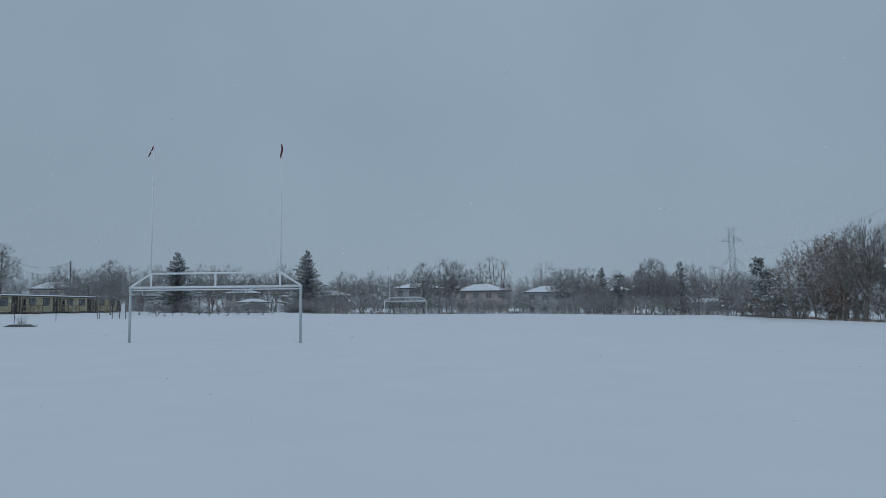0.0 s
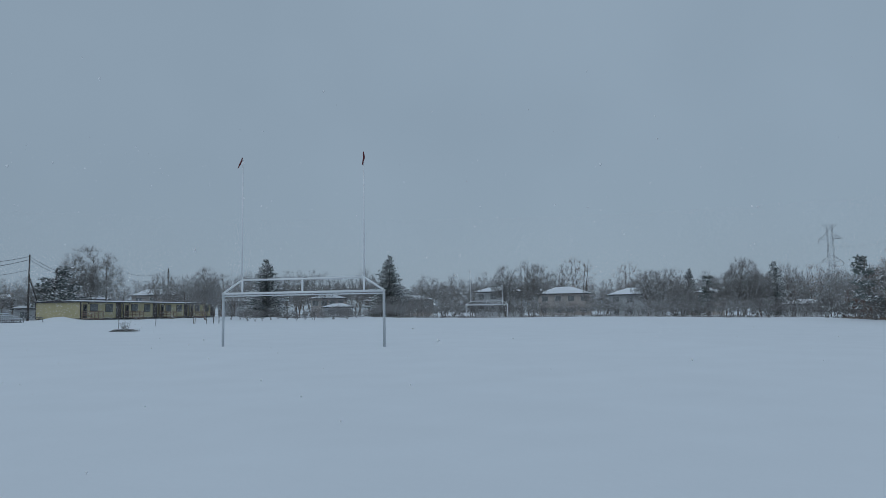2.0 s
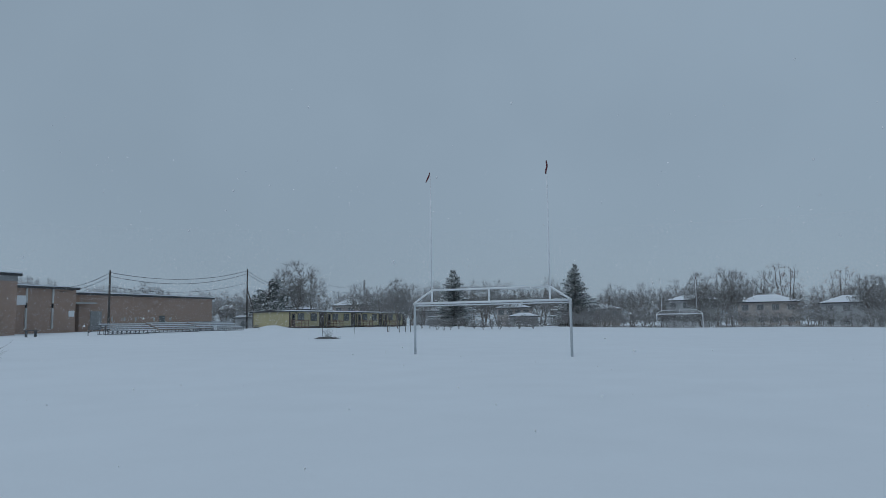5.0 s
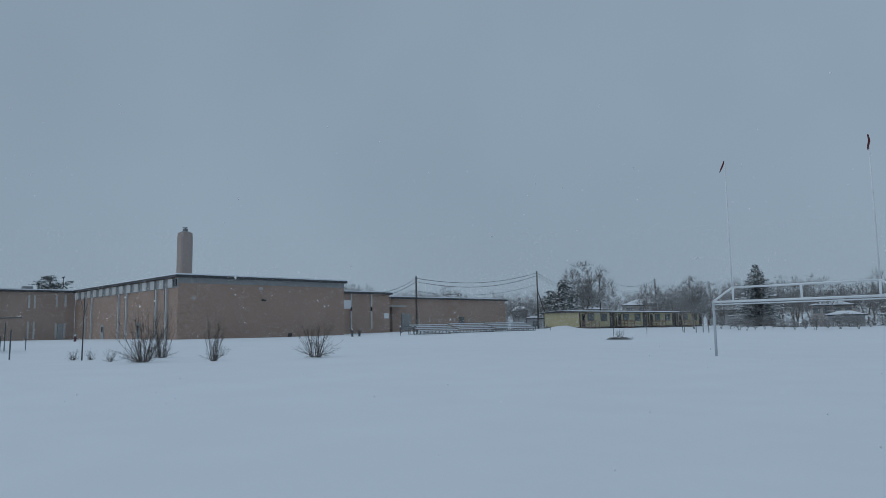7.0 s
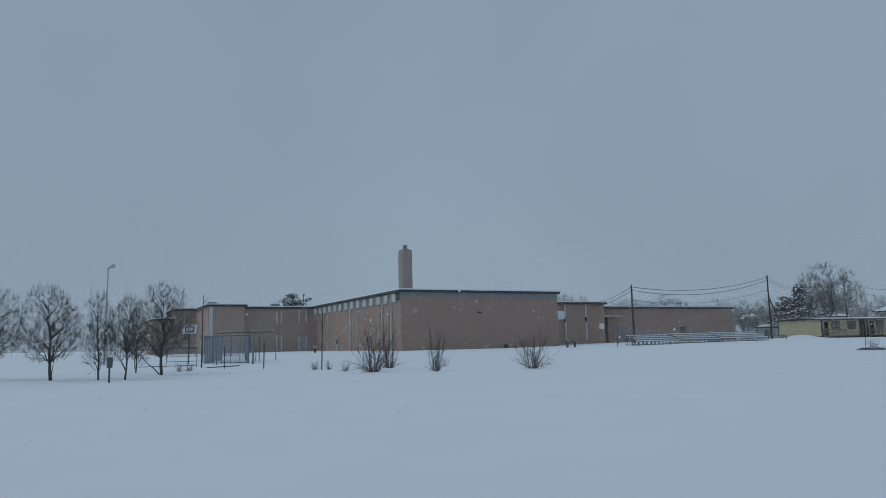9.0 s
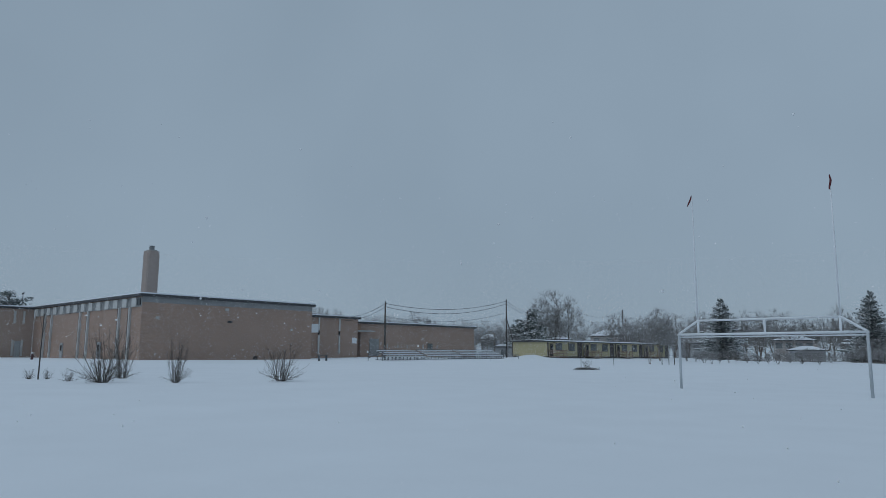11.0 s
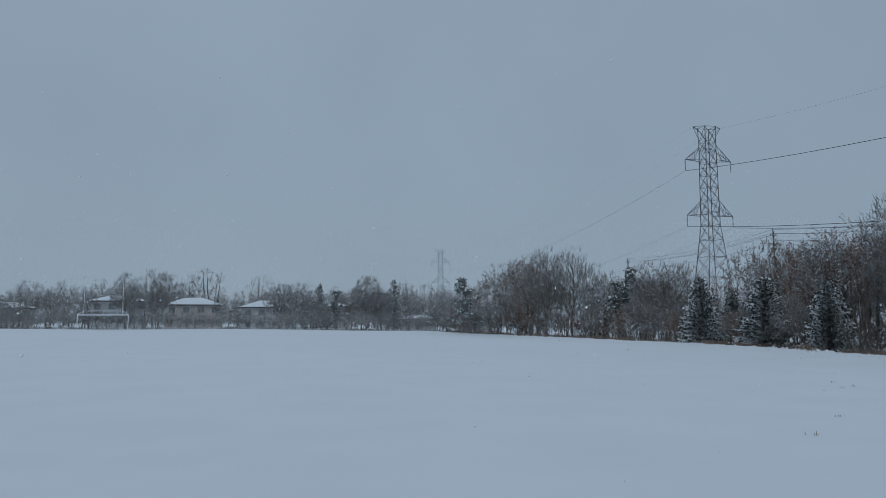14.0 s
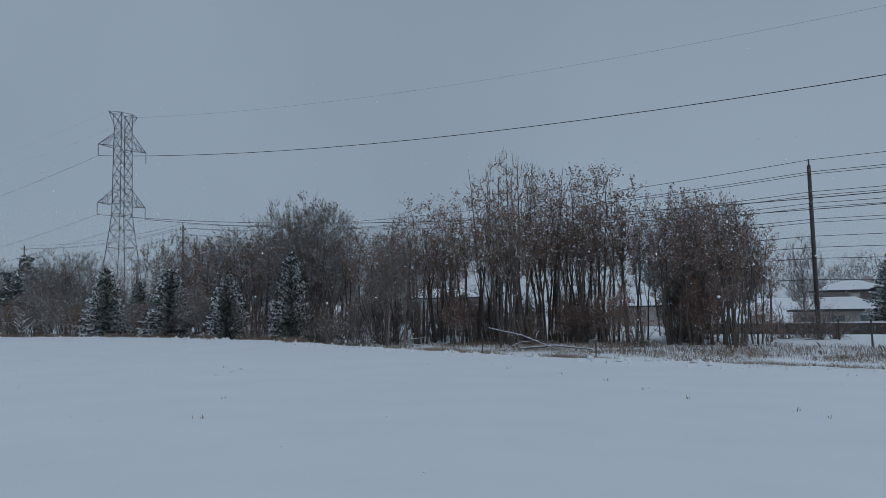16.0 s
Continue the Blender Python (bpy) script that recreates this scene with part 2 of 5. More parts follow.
def edge_x(y):
    for (x1, y1), (x0, y0) in zip(EDGE, EDGE[1:]):
        if y0 <= y <= y1:
            return x0 + (x1 - x0) * (y - y0) / (y1 - y0)
    return EDGE[0][0] if y > 0 else EDGE[-1][0]


def lie(x, y):
    """Height of the snow surface."""
    z = 0.07 * ramp01(y, 12, 28)
    z -= 0.57 * ramp01(x, 4, edge_x(y) - 2)
    z += 0.30 * ramp01(-x, 8, 28) + 0.32 * ramp01(-x, 38, 76)
    z += 0.30 * ramp01(-x, 42, 66) * ramp01(y, 45, 78)
    z -= 0.30 * ramp01(x, edge_x(y) + 0.3, edge_x(y) + 3.5)
    z -= 1.7 * ramp01(x, 46, 84) * ramp01(-y, -60, 10)
    d = math.hypot(x, y)
    near = ramp01(d, 6, 30)
    z += near * (0.035 * noise.noise((x * 0.07, y * 0.07, 3.1)) + 0.010 * noise.noise((x * 0.3, y * 0.3, 8.2)))
    # rough clods and drifts along the field's edge
    e = math.exp(-((x - edge_x(y)) / 0.9) ** 2)
    z += e * (0.01 + 0.15 * noise.noise((x * 1.3, y * 1.3, 5.0)))
    # shallow hollow worn under the goal
    z -= 0.10 * math.exp(-((x + 10.8) / 9) ** 2 - ((y - 30.4) / 6) ** 2)
    # snow banked up before the classrooms
    z += 0.62 * math.exp(-(((x + 72.5) / 2.0) ** 2 + ((y - 97.0) / 2.2) ** 2))
    z -= 0.10 * math.exp(-((x + 68.0) / 2.0) ** 2) * ramp01(y, 100, 106)
    z += 0.35 * math.exp(-((y - 121) / 5) ** 2) * ramp01(-x, 24, 32) * ramp01(x, -60, -50) * (0.8 + 0.8 * noise.noise((x * 0.3, y * 0.3, 2)))
    return z


# ---- ground ----
def ground():
    def axis(lo, hi, step):
        mid = list(np.arange(lo, hi + 0.01, step))
        out, d = [], step
        p = hi
        while p < 2600:
            d *= 1.35
            p += d
            out.append(p)
        low, d, p = [], step, lo
        while p > -2600:
            d *= 1.35
            p -= d
            low.append(p)
        return low[::-1] + mid + out

    xs = axis(-96, 20, 1.2)
    xs = [x for x in xs if x <= 20] + list(np.arange(20.3, 46, 0.4)) + [x for x in axis(-96, 46, 1.2) if x > 46]
    ys = axis(-30, 140, 1.1)
    xs, ys = np.array(xs), np.array(ys)
    vs = [(x, y, lie(x, y)) for y in ys for x in xs]
    nx = len(xs)
    fs = [(j * nx + i, j * nx + i + 1, (j + 1) * nx + i + 1, (j + 1) * nx + i) for j in range(len(ys) - 1) for i in range(nx - 1)]
    me = bpy.data.meshes.new("ground")
    me.from_pydata(vs, [], fs)
    me.polygons.foreach_set("use_smooth", [True] * len(fs))
    me.materials.append(SNOW)
    me.update()
    tagged(new("ground", me), "snow-covered playing field, smooth and untrodden", "ground", kind="structure")


ground()


# ---- goals ----
def football_goal(x, y, name_label, ribbons, paint):
    z = lie(x, y)
    g = thing("football_goal", pose(x, y, z), name_label, "goal", "football goals")
    h, half, inner, top = 2.43, 3.71, 2.83, 3.03
    for s in (-1, 1):
        part("post", Shape().tube((s * half, 0, -0.3), (s * half, 0, h + 0.05), 0.058, n=12), paint, g, "plain steel post", smooth=True)
    part("crossbar", Shape().tube((-half - 0.06, 0, h), (half + 0.06, 0, h), 0.052, n=12), WHITE_PAINT, g, smooth=True)
    part("net_rail", Shape().tube((-half, 0.03, h - 0.11), (half, 0.03, h - 0.11), 0.025, n=8), WHITE_PAINT, g)
    part("upper_bar", Shape().tube((-inner, 0, top), (inner, 0, top), 0.043, n=12), WHITE_PAINT, g, smooth=True)
    for s in (-1, 0, 1):
        part("strut", Shape().tube((s * inner * 0.995, 0, h), (s * inner * 0.995, 0, top), 0.045, n=10), WHITE_PAINT, g)
    for s in (-1, 1):
        part("brace", Shape().tube((s * half, 0, h + 0.03), (s * inner, 0, top), 0.045, n=10), WHITE_PAINT, g)
        up = part("upright", Shape().tube((s * inner, 0, top), (s * inner, 0, 8.56), 0.034, 0.026, n=10), WHITE_PAINT, g, smooth=True)
        if ribbons:
            b = Shape()
            n, prev = 7, None
            for i in range(n + 1):
                u = i / n
                px = s * inner + (-0.02 - 0.20 * u if s < 0 else 0.03 * math.sin(5 * u))
                pz = 8.57 - (0.42 if s < 0 else 0.54) * u + (0.05 if i == 0 else 0)
                wdt = 0.036 * (0.6 + 0.5 * math.sin(u * 3))
                ring = [(px - wdt, -0.035, pz), (px + wdt, -0.035 + 0.02 * math.sin(4 * u), pz + 0.02), (px + wdt, -0.015 + 0.02 * math.sin(4 * u), pz + 0.02), (px - wdt, -0.015, pz)]
                k = len(b.v)
                b.v += ring
                if prev is not None:
                    b.f += [(prev + q, prev + (q + 1) % 4, k + (q + 1) % 4, k + q) for q in range(4)]
                prev = k
            part("ribbon", b, RIBBON_RED, up, "limp dark red wind ribbon")
    return g


football_goal(-10.80, 30.38, "white steel combined football and soccer goal in snow", True, POST_PAINT)
football_goal(-10.80, 126.2, "distant white steel goal at far end of field", True, WHITE_PAINT)


# ---- trees ----
def grow(rng, levels):
    """Branch segments as arrays a, b, ra, rb, level."""
    segs = []

    def shoot(p, d, length, r, lev):
        spec = levels[lev]
        n = spec["n"]
        step = length / n
        for i in range(n):
            r2 = r * (1 - spec["taper"] / n)
            d = d + Vector((rng.gauss(0, 1), rng.gauss(0, 1), rng.gauss(0, 1))) * spec["wander"] + Vector((0, 0, spec["up"]))
            d.normalize()
            q = p + d * step
            segs.append((*p, *q, r, r2, lev))
            if lev + 1 < len(levels) and (i + 1) / n > spec["from"]:
                k = spec["kids"]
                k = int(k) + (rng.random() < k - int(k))
                for _ in range(k):
                    side = d.orthogonal()
                    side.rotate(Matrix.Rotation(rng.uniform(0, 2 * math.pi), 3, d))
                    ang = radians(rng.uniform(*spec["angle"]))
                    nd = d * math.cos(ang) + side.normalized() * math.sin(ang)
                    u = (i + 1) / n
                    kl = length * spec["ratio"] * rng.uniform(0.7, 1.15) * (1 - spec["shorten"] * u)
                    shoot(p.lerp(q, rng.random()), nd, kl, min(r2 * 0.75, spec["kr"]), lev + 1)
            p, r = q, r2

    for s in levels[0]["starts"]:
        shoot(Vector(s[0]), Vector(s[1]).normalized(), s[2], s[3], 0)
    return np.array(segs)


def to_height(segs, want):
    """Scales branch segments so that the crown tops out at the wanted height."""
    k = want / np.percentile(segs[:, 5], 99.7)
    segs[:, :8] *= k
    segs[:, 6:8] /= k ** 0.7
    return segs


def limb_mesh(name, segs, mat, sides=3):
    a, b, ra, rb = segs[:, 0:3], segs[:, 3:6], segs[:, 6:7], segs[:, 7:8]
    w = b - a
    w /= np.linalg.norm(w, axis=1, keepdims=True)
    ref = np.where(np.abs(w[:, 2:3]) < 0.9, np.array([[0, 0, 1.0]]), np.array([[1.0, 0, 0]]))
    u = np.cross(w, ref)
    u /= np.linalg.norm(u, axis=1, keepdims=True)
    s = np.cross(w, u)
    rings = []
    for base, rad in ((a, ra), (b, rb)):
        for i in range(sides):
            t = 2 * math.pi * i / sides + 0.5
            rings.append(base + (u * math.cos(t) + s * math.sin(t)) * rad)
    v = np.stack(rings, 1).reshape(-1, 3)
    m = len(segs)
    k = np.arange(m)[:, None] * (2 * sides)
    f = np.concatenate([k + np.array([[i, sides + i, sides + (i + 1) % sides, (i + 1) % sides]]) for i in range(sides)], 0)
    return quick_mesh(name, v, f, mat)


def quick_mesh(name, v, f, mat):
    me = bpy.data.meshes.new(name)
    me.vertices.add(len(v))
    me.vertices.foreach_set("co", np.asarray(v, dtype=np.float32).ravel())
    n = f.shape[1]
    me.loops.add(f.size)
    me.loops.foreach_set("vertex_index", f.astype(np.int32).ravel())
    me.polygons.add(len(f))
    me.polygons.foreach_set("loop_start", np.arange(0, f.size, n, dtype=np.int32))
    me.materials.append(mat)
    me.update(calc_edges=True)
    return me


def leaf_mesh(name, pts, size, mat, rs, per=1, jitter=0.1):
    pts = np.repeat(pts, per, 0) + rs.normal(0, jitter, (len(pts) * per, 3))
    a, b = rs.normal(0, 1, (len(pts), 3)), rs.normal(0, 1, (len(pts), 3))
    a /= np.linalg.norm(a, axis=1, keepdims=True)
    b -= a * np.sum(a * b, 1, keepdims=True)
    b /= np.linalg.norm(b, axis=1, keepdims=True)
    sz = size * rs.uniform(0.5, 1.3, (len(pts), 1))
    v = np.stack([pts - a * sz, pts + a * sz * 0.8 - b * sz * 0.5, pts + a * sz * 0.6 + b * sz * 0.7], 1).reshape(-1, 3)
    f = np.arange(len(v)).reshape(-1, 3)
    return quick_mesh(name, v, f, mat)


def bend(rs, p, q, rise, n, r0, r1, level, out, wander=0.05):
    """A limb from p to q that first climbs, then arches over; returns its points."""
    p, q = np.array(p, float), np.array(q, float)
    d = np.linalg.norm(q - p)
    mid = (p + q) / 2 + np.array([0, 0, rise * d])
    pts = []
    for i in range(n + 1):
        t = i / n
        x = p * (1 - t) ** 2 + mid * 2 * t * (1 - t) + q * t * t
        if 0 < i < n:
            x = x + rs.normal(0, wander * d, 3)
        pts.append(x)
    for i in range(n):
        ra, rb = r0 + (r1 - r0) * i / n, r0 + (r1 - r0) * (i + 1) / n
        out.append((*pts[i], *pts[i + 1], ra, rb, level))
    return np.array(pts)


def clusters(rs, pts, k):
    """Groups points round k centres."""
    c = pts[rs.choice(len(pts), k, replace=False)]
    for _ in range(5):
        own = np.argmin(((pts[:, None] - c[None]) ** 2).sum(2), 1)
        c = np.array([pts[own == i].mean(0) if np.any(own == i) else c[i] for i in range(k)])
    return own, c


def crowned(seed, wide, low, tips, limbs, stems, steep, dark, leaves, girth=0.2, leaf_size=0.07, shell=0.3, twig=0.5, spray=3, fine=0.011, stray=0.45):
    """A bare tree ten metres high whose limbs divide into boughs and twigs that fill a lumpy dome."""
    rs = np.random.RandomState(seed)
    d = rs.normal(0, 1, (tips * 3, 3))
    d /= np.linalg.norm(d, axis=1, keepdims=True)
    lump = np.ones(len(d))
    for _ in range(7):
        ax = rs.normal(0, 1, 3)
        ax /= np.linalg.norm(ax)
        lump += rs.uniform(0.08, 0.22) * np.maximum(0, d @ ax - 0.45) * 2 - 0.06
    r = rs.uniform(0, 1, len(d)) ** shell * lump
    zc = low + (10 - low) * 0.42
    up = np.where(d[:, 2:3] > 0, 10 - zc, zc - low)
    pts = np.concatenate([d[:, :2] * wide * r[:, None], zc + d[:, 2:3] * up * r[:, None]], 1)
    pts = pts[pts[:, 2] > low * 0.9][:tips]
    segs, axes = [], []
    for k in range(stems):
        ang = 6.28 * k / stems + rs.uniform(0, 1.5)
        foot = np.array([0.28 * math.cos(ang), 0.28 * math.sin(ang), -0.3]) if stems > 1 else np.array([0, 0, -0.3])
        spread = wide * (0.45 if stems > 1 else 0.12)
        top = np.array([spread * math.cos(ang), spread * math.sin(ang), rs.uniform(6.6, 8.2) if steep > 2 else rs.uniform(6.4, 7.8) if stems > 1 or steep > 1.2 else 7.0])
        axes.append(bend(rs, foot, top, 0.05, 8, girth, girth * 0.12, 0, segs, 0.005 if stems > 1 else 0.012))
    own1, c1 = clusters(rs, pts, limbs)
    for i in range(limbs):
        mine = pts[own1 == i]
        if len(mine) < 4:
            continue
        c = c1[i]
        best = None
        for ax in axes:
            reach = np.linalg.norm(ax[:, :2] - c[:2], axis=1)
            z = c[2] - steep * reach
            cost = np.abs(ax[:, 2] - np.maximum(z, low * 0.75))
            j = int(np.argmin(cost + 0.3 * reach))
            if best is None or cost[j] + reach[j] < best[0]:
                best = (cost[j] + reach[j], ax[j])
        limb = bend(rs, best[1], best[1] + (c - best[1]) * 0.92, 0.10, 6, girth * 0.42, girth * 0.13, 1, segs, 0.018)
        own2, c2 = clusters(rs, mine, max(1, len(mine) // 9))
        for g in range(len(c2)):
            sub = mine[own2 == g]
            if not len(sub):
                continue
            q = c2[g]
            cost = np.linalg.norm(limb - q, axis=1) + np.maximum(0, limb[:, 2] - q[2] + 0.3) * 1.2
            j = int(np.argmin(cost[1:])) + 1
            bough = bend(rs, limb[j], q, 0.06, 3, fine * 2.0, fine * 1.3, 1.5, segs, 0.025)
            for tip in sub:
                j = int(np.argmin(np.linalg.norm(bough - tip, axis=1) + np.maximum(0, bough[:, 2] - tip[2]) * 0.6))
                w = bend(rs, bough[j], tip, 0.05, 2, fine * 1.25, fine, 2, segs, 0.03)
                out = tip - np.array([0, 0, low * 0.7 + 0.5])
                out = out / np.linalg.norm(out)
                for _ in range(spray):
                    way = out * 0.9 + rs.normal(0, stray, 3) + np.array([0, 0, 0.3])
                    way *= twig * rs.uniform(0.5, 1.2) / np.linalg.norm(way)
                    st = w[1] + (tip - w[1]) * rs.uniform(0.1, 1.0)
                    segs.append((*st, *(st + way), fine, fine * 0.6, 3))
    return finish(np.array(segs), rs, dark, leaves, leaf_size, 0.06)


def kind_round(seed, dark=False, leaves=0, leaf_size=0.07):
    """A spreading bare tree, ten metres high."""
    wide = 3.4 + (seed % 5) * 0.35
    return crowned(seed, wide, 0.8 + seed % 3 * 0.4, 620, 13, 1 + seed % 2, 1.2, dark, leaves, 0.16, leaf_size, fine=0.014, spray=4)


def kind_yard(seed, dark=True, low=0.9, tips=1100, steep=1.0, fine=0.012):
    """A low-branched tree with a dense twiggy dome, ten metres high."""
    return crowned(seed, 4.3, low, tips, 22, 1, steep, dark, 0, 0.19, twig=0.62, fine=fine, spray=4, shell=0.4)


def kind_upright(seed, leaves=0):
    """A tall tree of several leaning stems, bare below, with steep limbs and withered leaves in its head."""
    return crowned(seed, 1.9 + seed % 3 * 0.25, 2.2, 240, 15, 3 + seed % 3, 2.8, (BARK_BLACK, TWIG_DARK), leaves, 0.075, 0.06, 0.42, 0.34, spray=3, fine=0.0095, stray=0.5)


def kind_leafy(seed):
    """A dense low tree, leafy to the ground, ten metres high before scaling."""
    return crowned(seed, 4.4 + seed % 3 * 0.4, 0.3, 280, 14, 4, 1.1, True, 1300, 0.11, 0.15, 0.5, 0.7, spray=3, fine=0.018, stray=0.7)


def kind_far(seed, dark=False):
    """A bare tree seen only from afar, with coarse twigs, ten metres high."""
    return crowned(seed, 3.6 + (seed % 5) * 0.35, 0.7 + seed % 3 * 0.4, 420, 14, 1 + seed % 2, 1.2, dark, 0, 0.17, fine=0.0135, spray=4, twig=0.7, shell=0.45, stray=0.6)


def kind_brushy(seed):
    """A small dense twiggy tree dusted with snow, branched to the ground, ten metres high before scaling."""
    return crowned(seed, 4.6, 0.2, 420, 15, 3, 1.0, (BARK_DARK, TWIG_GREY), 500, 0.12, 0.12, 0.6, 0.9, spray=3, fine=0.020, stray=0.7)


def kind_hedge(seed):
    """A dense tangled thicket seen from afar, ten metres high before scaling."""
    return crowned(seed, 5.5, 0.2, 260, 10, 4, 0.8, (BARK_BLACK, TWIG_FAR), 0, 0.12, fine=0.04, spray=3, twig=1.0, shell=0.5, stray=0.7)


def kind_shrub(seed, dark=True, leaves=0, stems=13, fork=1.4, girth=1.0):
    """A many-stemmed leafless shrub, two metres high."""
    rng, rs = random.Random(seed), np.random.RandomState(seed)
    starts = []
    for i in range(stems):
        a, lean = rng.uniform(0, 6.28), rng.uniform(0.05, 0.65) ** 1.2
        starts.append(((0.12 * math.cos(a), 0.12 * math.sin(a), -0.15), (lean * math.cos(a), lean * math.sin(a), 1), rng.uniform(1.3, 2.1), girth * rng.uniform(0.010, 0.019)))
    for i in range(stems // 2):
        a = rng.uniform(0, 6.28)
        starts.append(((0, 0, 0), (math.cos(a), math.sin(a), rng.uniform(0.2, 0.5)), rng.uniform(0.7, 1.25), 0.009))
    lv = [dict(starts=starts, n=5, taper=0.75, wander=0.07, up=0.02, kids=1.2, angle=(15, 45), ratio=0.42, shorten=0.4, kr=0.010 * girth, **{"from": 0.15}),
          dict(n=2, taper=0.6, wander=0.12, up=0.05, kids=fork, angle=(20, 55), ratio=0.55, shorten=0.3, kr=0.007, **{"from": 0.1}),
          dict(n=1, taper=0.5, wander=0.15, up=0.03)]
    return finish(grow(rng, lv), rs, dark, leaves, 0.035, 0.05, 2.0)


def twig_mesh(name, segs, mat, rs):
    """Fine twigs, each one thin tapering blade."""
    a, b, r = segs[:, 0:3], segs[:, 3:6], segs[:, 6:7] * 1.5
    w = b - a
    side = np.cross(w, rs.normal(0, 1, a.shape))
    side *= r / np.maximum(np.linalg.norm(side, axis=1, keepdims=True), 1e-6)
    v = np.stack([a - side, a + side, b + w * 0.08], 1).reshape(-1, 3)
    return quick_mesh(name, v, np.arange(len(v)).reshape(-1, 3), mat)


def finish(segs, rs, dark, leaves, leaf_size=0.07, jitter=0.12, want=10.0):
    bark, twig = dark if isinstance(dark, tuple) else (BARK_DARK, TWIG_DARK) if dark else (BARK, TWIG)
    segs = to_height(segs, want)
    lev = segs[:, 8]
    stem = segs[lev == 0]
    cuts = [i for i in range(1, len(stem)) if want > 5 and np.abs(stem[i, :3] - stem[i - 1, 3:6]).max() > 1e-6]
    out = [("trunk", limb_mesh("trunk", run, bark, 6 if want > 5 else 4)) for run in np.split(stem, cuts)] + [("limb", limb_mesh("limb", segs[(lev >= 1) & (lev < 1.6)], bark, 3)),
           ("crown", twig_mesh("crown", segs[lev >= 1.6], twig, rs))]
    if leaves:
        tips = segs[lev >= lev.max() - 1][:, 3:6]
        share = np.maximum(tips[:, 2], 0.1) ** (1.6 if want > 5 else 0)
        pick = tips[rs.choice(len(tips), min(leaves, len(tips)), replace=False, p=share / share.sum())]
        out.append(("leaf", leaf_mesh("leaf", pick, leaf_size, SEEDS, rs, 2, jitter)))
    return out


def kind_spruce(seed, snowy=False, full=1.0):
    """A conifer ten metres high with drooping boughs."""
    rs = np.random.RandomState(seed)
    trunk = Shape()
    for i in range(8):
        trunk.tube((0, 0, -0.3 + i * 1.27), (0, 0, -0.3 + (i + 1) * 1.27), 0.2 * (1 - i / 8.3), 0.2 * (1 - (i + 1) / 8.3), 7, False)
    tri, wood = [], []
    z = 0.35
    while z < 9.75:
        u = z / 10
        tier = rs.uniform(0.82, 1.1) if snowy else rs.uniform(0.7, 1.12)
        n = int(7 + 6 * (1 - u))
        for k in range(n):
            a = rs.uniform(0, 6.28)
            L = (full * 2.0 * (1 - u) ** (0.72 if snowy else 0.9) * tier + 0.10) * (rs.uniform(0.55, 1.15) if snowy else rs.uniform(0.6, 1.15))
            z1 = z + rs.normal(0, 0.10)
            dirn = np.array([math.cos(a), math.sin(a), 0])
            side = np.array([-math.sin(a), math.cos(a), 0])
            steps = max(2, int(L / 0.22))
            base = np.array([0, 0, z1])
            tip_all = base + dirn * L + np.array([0, 0, -0.10 * L + 0.5 * u * L])
            wood.append((*base, *tip_all, 0.022, 0.006, 1))
            for s in range(1, steps + 1):
                t = s / steps
                p = base + dirn * L * t + np.array([0, 0, -0.26 * L * t + 0.16 * L * t * t + 0.5 * u * L * t])
                w = (0.46 * (1 - 0.55 * t) * min(1.0, L) + 0.09)
                for sg in (-1, 1):
                    tip = p + side * sg * w * rs.uniform(0.6, 1.2) + dirn * w * rs.uniform(0.2, 0.8) + np.array([0, 0, -0.16 * rs.uniform(0.0, 1.6) + (rs.normal(0, 0.12) if snowy else 0)])
                    tri.append((p - dirn * 0.16, p + dirn * 0.14 + np.array([0, 0, 0.03]), tip))
                tip = p + np.array([0, 0, -0.34 * rs.uniform(0.4, 1.1)]) + dirn * rs.uniform(-0.1, 0.2) + side * rs.normal(0, 0.1)
                tri.append((p - dirn * 0.14, p + dirn * 0.14, tip))
        z += (0.17 if snowy else 0.20 + 0.10 * u) * rs.uniform(0.8, 1.25)
    v = np.array(tri).reshape(-1, 3)
    f = np.arange(len(v)).reshape(-1, 3)
    bough = limb_mesh("bough", np.array(wood), BARK, 3)
    lying = []
    if snowy:
        mid = v.reshape(-1, 3, 3).mean(1)
        mid = mid[rs.choice(len(mid), int(len(mid) * 0.20), replace=False)] * np.array([1.03, 1.03, 1.0])
        lying = [("snow_clump", leaf_mesh("snow_clump", mid, 0.11, ROOF_SNOW, rs, 1, 0.05))]
    return lying + [("trunk", trunk.mesh("trunk", BARK)), ("bough", bough), ("needles", quick_mesh("needles", v, f, NEEDLES_SNOWY if snowy else NEEDLES))]


